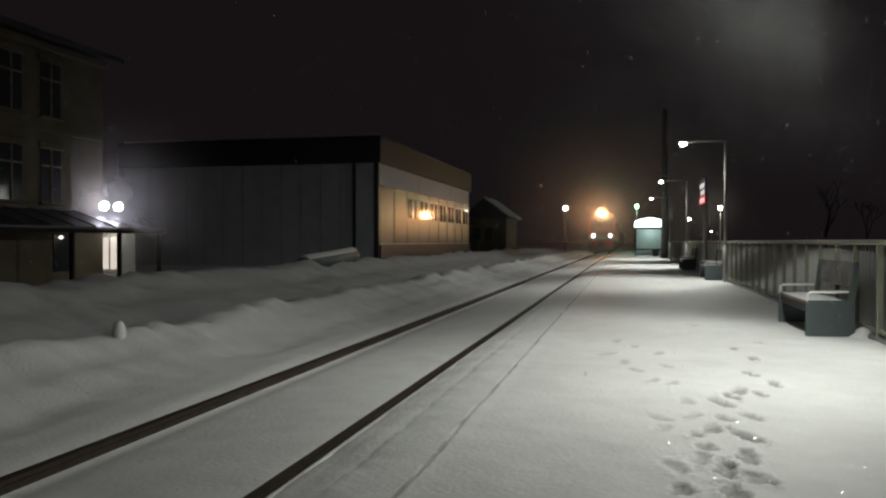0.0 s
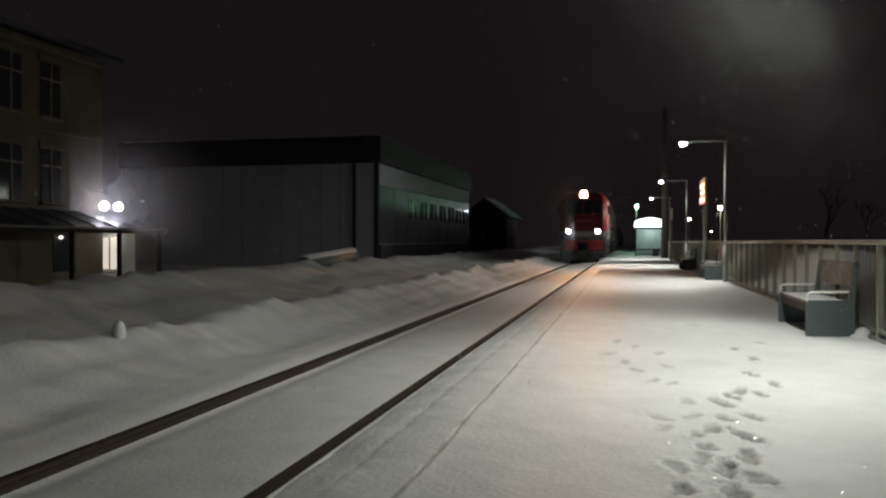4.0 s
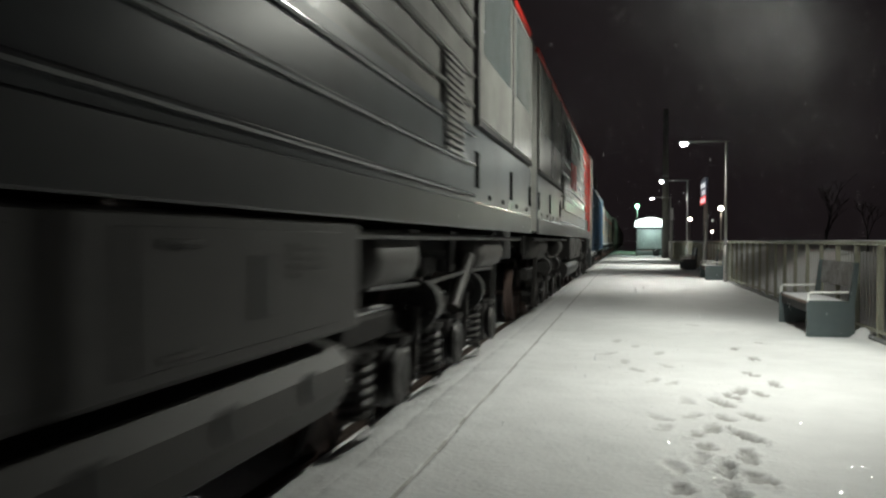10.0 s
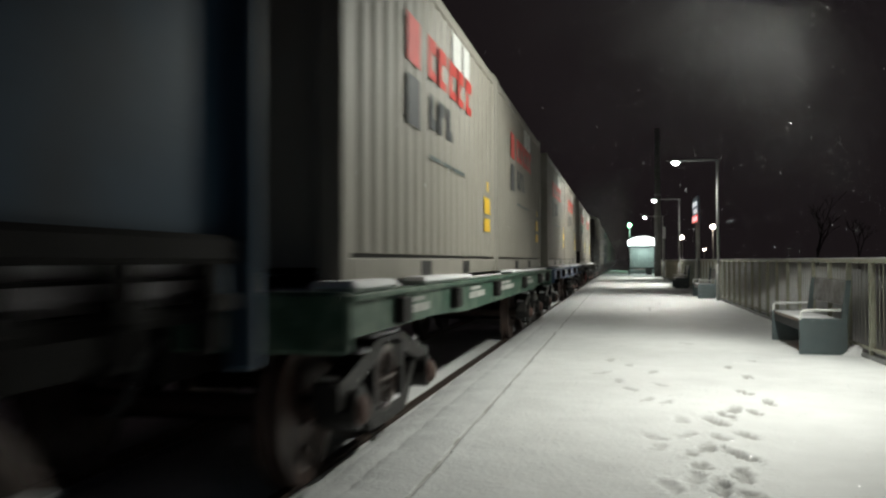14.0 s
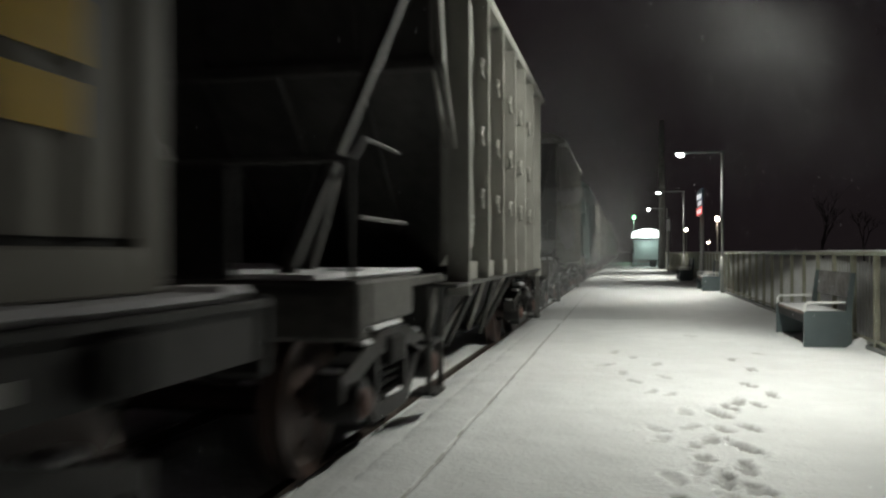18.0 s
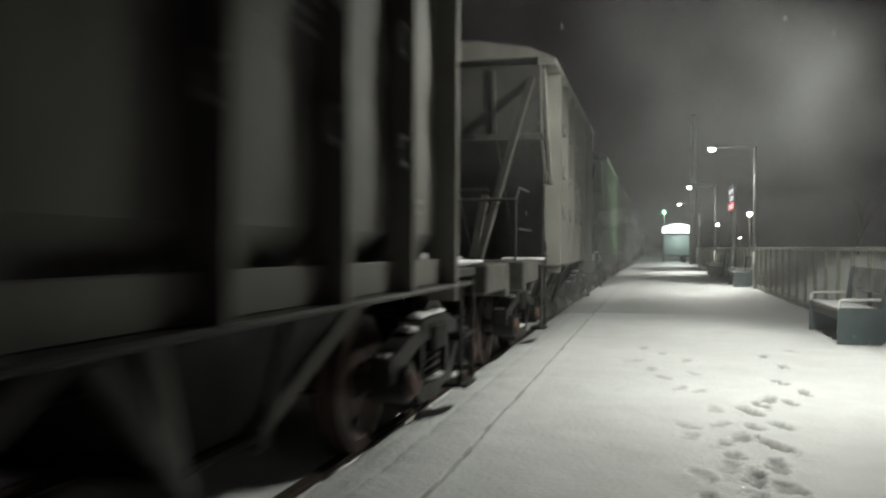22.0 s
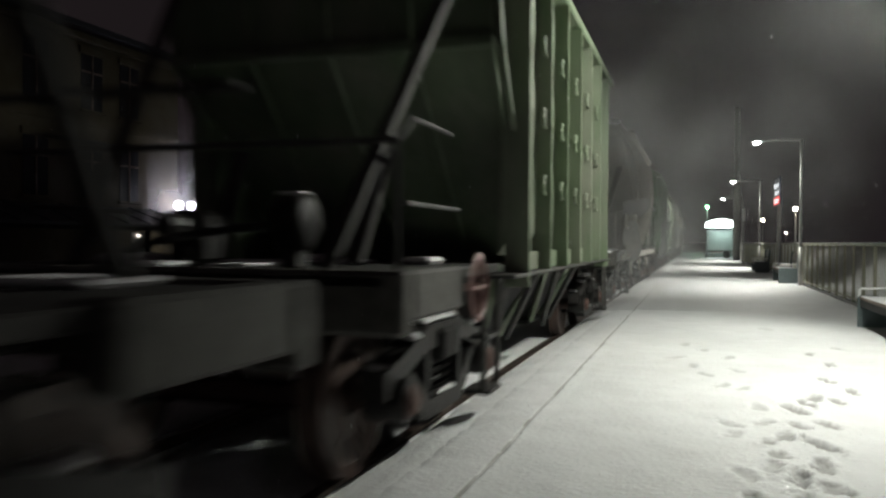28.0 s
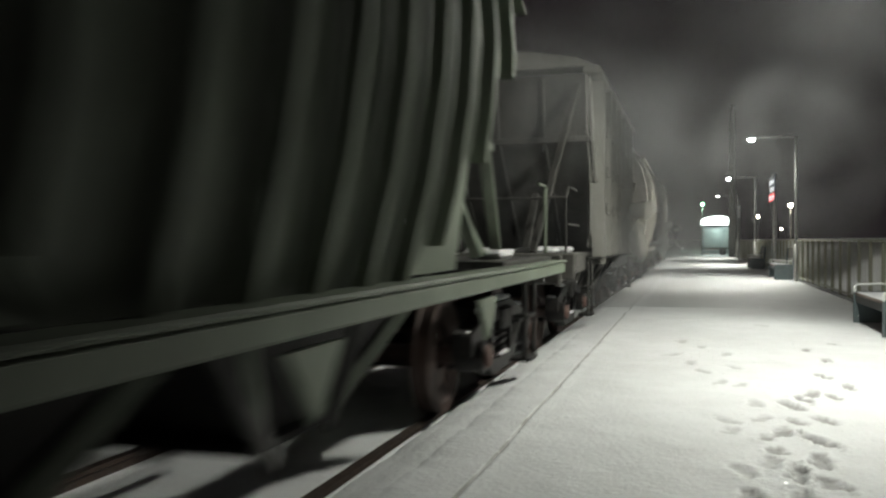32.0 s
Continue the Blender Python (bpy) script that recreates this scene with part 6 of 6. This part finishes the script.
def mist(name, strength, grain, stretch=(1, 1, 1), least=0.25, forward=0.5):
    """Powder snow so fine that it only veils what is behind it; uneven like drifting smoke. Also serves the lamp glow
    sheets.
    """
    mat = bpy.data.materials.new(name)
    mat.use_nodes = True
    n, l = mat.node_tree.nodes, mat.node_tree.links
    n.remove(n["Principled BSDF"])
    tc, mp, tex, cut = n.new("ShaderNodeTexCoord"), n.new("ShaderNodeMapping"), n.new("ShaderNodeTexNoise"), n.new("ShaderNodeMapRange")
    mp.inputs["Scale"].default_value = stretch
    tex.inputs["Scale"].default_value, tex.inputs["Detail"].default_value, tex.inputs["Distortion"].default_value = grain, 8, 0.8
    cut.inputs[1].default_value, cut.inputs[2].default_value, cut.inputs[3].default_value, cut.inputs[4].default_value = 0.3, 0.72, least * strength, strength
    body, times = n.new("ShaderNodeAttribute"), n.new("ShaderNodeMath")
    body.attribute_name, times.operation, times.use_clamp = "body", "MULTIPLY", True
    clear, diffuse, glow, both, mix = n.new("ShaderNodeBsdfTransparent"), n.new("ShaderNodeBsdfDiffuse"), n.new("ShaderNodeBsdfTranslucent"), n.new("ShaderNodeMixShader"), n.new("ShaderNodeMixShader")
    diffuse.inputs[0].default_value = glow.inputs[0].default_value = (0.88, 0.89, 0.9, 1)
    l.new(tc.outputs["Object"], mp.inputs[0])
    l.new(mp.outputs[0], tex.inputs["Vector"])
    l.new(tex.outputs[0], cut.inputs[0])
    l.new(cut.outputs[0], times.inputs[0])
    l.new(body.outputs["Fac"], times.inputs[1])
    both.inputs[0].default_value = forward
    l.new(diffuse.outputs[0], both.inputs[1])
    l.new(glow.outputs[0], both.inputs[2])
    l.new(times.outputs[0], mix.inputs[0])
    l.new(clear.outputs[0], mix.inputs[1])
    l.new(both.outputs[0], mix.inputs[2])
    l.new(mix.outputs[0], n["Material Output"].inputs[0])
    return mat


def soft(e):
    e = min(1.0, max(0.0, e))
    return e * e * (3 - 2 * e)


def veil(name, label, mat, wide, high, seed, billow, lean=0.0, edges=(0.5, 0.5), rounded=False):
    """A billowing sheet for powder snow and for lamp glow that thins out to its edges."""
    nx, nz = 40, 24
    g, body = G(), []
    for j in range(nz + 1):
        for i in range(nx + 1):
            u, v = 2 * i / nx - 1, 2 * j / nz - 1
            g.v.append((u * wide / 2, billow * (noise2(u * wide / 2, v * high / 2, 0.35, seed) + 0.4 * noise2(u * wide / 2, v * high / 2, 1.1, seed + 5)) + lean * v * high / 2, v * high / 2))
            body.append(soft(1 - math.hypot(u, v)) ** 1.5 if rounded else soft((1 - abs(u)) / edges[0]) * soft((1 - abs(v)) / edges[1]))
    g.f = [(j * (nx + 1) + i, j * (nx + 1) + i + 1, (j + 1) * (nx + 1) + i + 1, (j + 1) * (nx + 1) + i) for j in range(nz) for i in range(nx)]
    me = mesh_of(g, name, mat, True)
    me.attributes.new("body", "FLOAT", "POINT").data.foreach_set("value", body)
    return tagged(new(name, me), label, "snow", kind="stuff")


MIST = mist("powder_mist", 0.125, 0.7, (1, 1, 1.2), least=0.12)
THICK = mist("thick_powder_mist", 0.21, 0.7, (1, 1, 1.2), least=0.3)
WAKE = mist("wake_mist", 0.34, 0.8, least=0.4)
LAMP_HALO_MIX = mist("lamp_halo", 0.03, 1.0)
WALL_HALO_MIX = mist("wall_lamp_halo", 0.4, 0.9, least=0.6, forward=0.8)
HAZE = [mist("haze", a, 0.3, least=0.85, forward=0.88) for a in (0.38, 0.3, 0.21)]
GUSTS = [[veil("blown_snow", "cloud of powder snow whirled up by the train", THICK if k else MIST, 9.0, 8.0, 3.1 * k + j, 0.9, 0.35 - 0.5 * j, (0.55, 0.85)) for j in range(2)] for k in range(3)]
# seconds, and where each cloud hangs as it sweeps down beside the train and drifts off across the platform
DRIFT = [[(0, 1.0, 30, 18), (17, 1.0, 16, 16), (18.7, -2.0, 16, 13.5), (19.4, -1.6, 15.2, 8), (20, -1.2, 15, 5.0), (20.5, -0.2, 13.8, 4.2), (20.9, 1.0, 10.6, 3.4), (21.8, 1.2, 10.3, 3.5), (22.5, 3, 10.4, 3.8), (24, 14, 12, 4), (28, 30, 14, 5), (32, 50, 16, 6)],
         [(0, 1.0, 40, 22), (20, 0.8, 16, 16), (22.5, -2.6, 15.5, 11), (23.3, -2.0, 15, 5.6), (23.65, -0.8, 13.6, 4.4), (23.95, 0.3, 10.8, 3.7), (24.2, 1.0, 10.5, 3.4), (25.4, 1.5, 9.8, 3.4), (26.4, 5, 10, 3.6), (28, 18, 12, 4), (32, 40, 14, 5)],
         [(0, 1.0, 50, 26), (25, -2.5, 18, 16), (26.5, -1.8, 16, 8), (27.5, -0.8, 15.5, 4.6), (28.5, -0.8, 15.5, 5.2), (29.6, -1.0, 16, 8), (30.3, -0.8, 16, 8), (31.3, -0.8, 15.2, 4.8), (32, -0.4, 15, 4.4)]]
WAKES = [veil("drifting_snow", "haze of powder snow drifting beside the train", WAKE, 4.4, 8.5, 40 + k, 0.35, 0.2, (0.8, 0.7)) for k in range(3)]
# translucent sheets added ahead of the headlight, standing in for its glow
BEAM_HALO = [veil("beam_halo", "translucent sheet standing in for the headlight glow", HAZE[k], d, d, 60 + k, 0.1, 0.0, rounded=True) for k, d in enumerate((6.0, 14.0, 32.0))]
# sheets added at the platform and wall lamps, standing in for their glow
LAMP_HALO = veil("hanging_snow_glow", "translucent sheet standing in for the platform lamp glow", LAMP_HALO_MIX, 8.0, 5.6, 71, 0.3, 0.2, rounded=True)
WALL_HALO = veil("hanging_snow_glow", "translucent sheet standing in for the wall lamp glow", WALL_HALO_MIX, 9.5, 8.0, 81, 0.2, 0.0, rounded=True)
# flakes crowd round the lamp to imitate its glow as well as snow
sparks = np.random.default_rng(95).normal(0, 1, (26000, 3)) * np.array([0.9, 0.7, 0.7]) + np.array([1.75, 8.9, 3.6])
sparks = np.concatenate([sparks[sparks[:, 2] > 2.0], in_puffs(40000, 90, 26, (-0.3, 5.0), (5.0, 12), (1.8, 4.4), (0.7, 1.4), 1.0)])
VEIL = flakes("hanging_snow_glow", "fine hanging snow, crowded at the lamp to imitate its glow", sparks, 91, 0.0008, 0.0018)


def motions():
    walk(VEIL, [(s, pose(0.12 * math.sin(s * 0.4), 0.25 * math.cos(s * 0.3), 0.05 * math.sin(s * 0.5))) for s in range(0, 33, 2)])
    walk(LAMP_HALO, [(s, pose(1.7 + 0.1 * math.sin(s * 0.4), 7.9, 3.9 + 0.05 * math.sin(s * 0.5))) for s in range(0, 33, 2)])
    walk(WALL_HALO, [(s, pose(HX + 1.2 + 0.1 * math.sin(s * 0.3), 23.75, 2.7, 0, 0, 30)) for s in range(0, 33, 4)])
    for k, ob in enumerate(WAKES):
        walk(ob, [(s, pose(-1.0 + x, (15.5, 31.5, 49)[k] + x, z)) for s, x, z in ((0, 0, 40), (15.5 - 2 * k, 0, 24), (16.8 - 2 * k, 0, 14), (18.2 - 2 * k, 0, 2.4), (22, 0.2, 2.3), (26, -0.1, 2.4), (32, 0.1, 2.3))])
    # the glow sheets ahead of the headlight are carried along, then turn edge-on and sink underground
    for ob, ahead in zip(BEAM_HALO, (2.4, 8.0, 19.0)):
        walk(ob, [(s, pose(CX, FRONT + 0.7 - run(s) - ahead, 4.6)) for s in (0, 1, 2, 3, 3.5)] + [(s, pose(CX, FRONT + 0.7 - run(s) - ahead * (4.1 - s) / 0.6 + 6 * (s - 3.5), 4.6 - 4 * (s - 3.5), 0, 0, 140 * (s - 3.5))) for s in (3.8, 4.1)] + [(4.7, pose(CX, FRONT + 6 - run(4.7), -20, 0, 0, 90)), (32, pose(CX, FRONT + 6 - run(4.7), -24, 0, 0, 90))])
    for ob, drift, pace in FALL:
        walk(ob, [(s, pose(drift * s, 0, -pace * s)) for s in (0, 8, 16, 24, 32)])
    for pair, rows in zip(GUSTS, DRIFT):
        for j, ob in enumerate(pair):
            walk(ob, [(s, pose(x + 0.4 * j, y + 2.4 - 5.8 * j, z, 0, 0, 8 * j)) for s, x, y, z in rows])
    times = [0, 2, 4, 6, 8, 10, 12, 13, 14, 14.5, 15, 15.5, 16, 16.5, 17, 18, 20, 22, 24, 26, 28, 30, 32]
    for t, offset in TRAIN:
        walk(t, [(s, pose(CX, FRONT + offset - run(s), 0)) for s in times])
    for ob, y, r in WHEELS:
        h = 0.52 if r > 0.5 else 0.475
        walk(ob, [(k / 15, pose(0, y, h) @ Matrix.Rotation(run(k / 15) / r, 4, "X")) for k in range(481)])


motions()
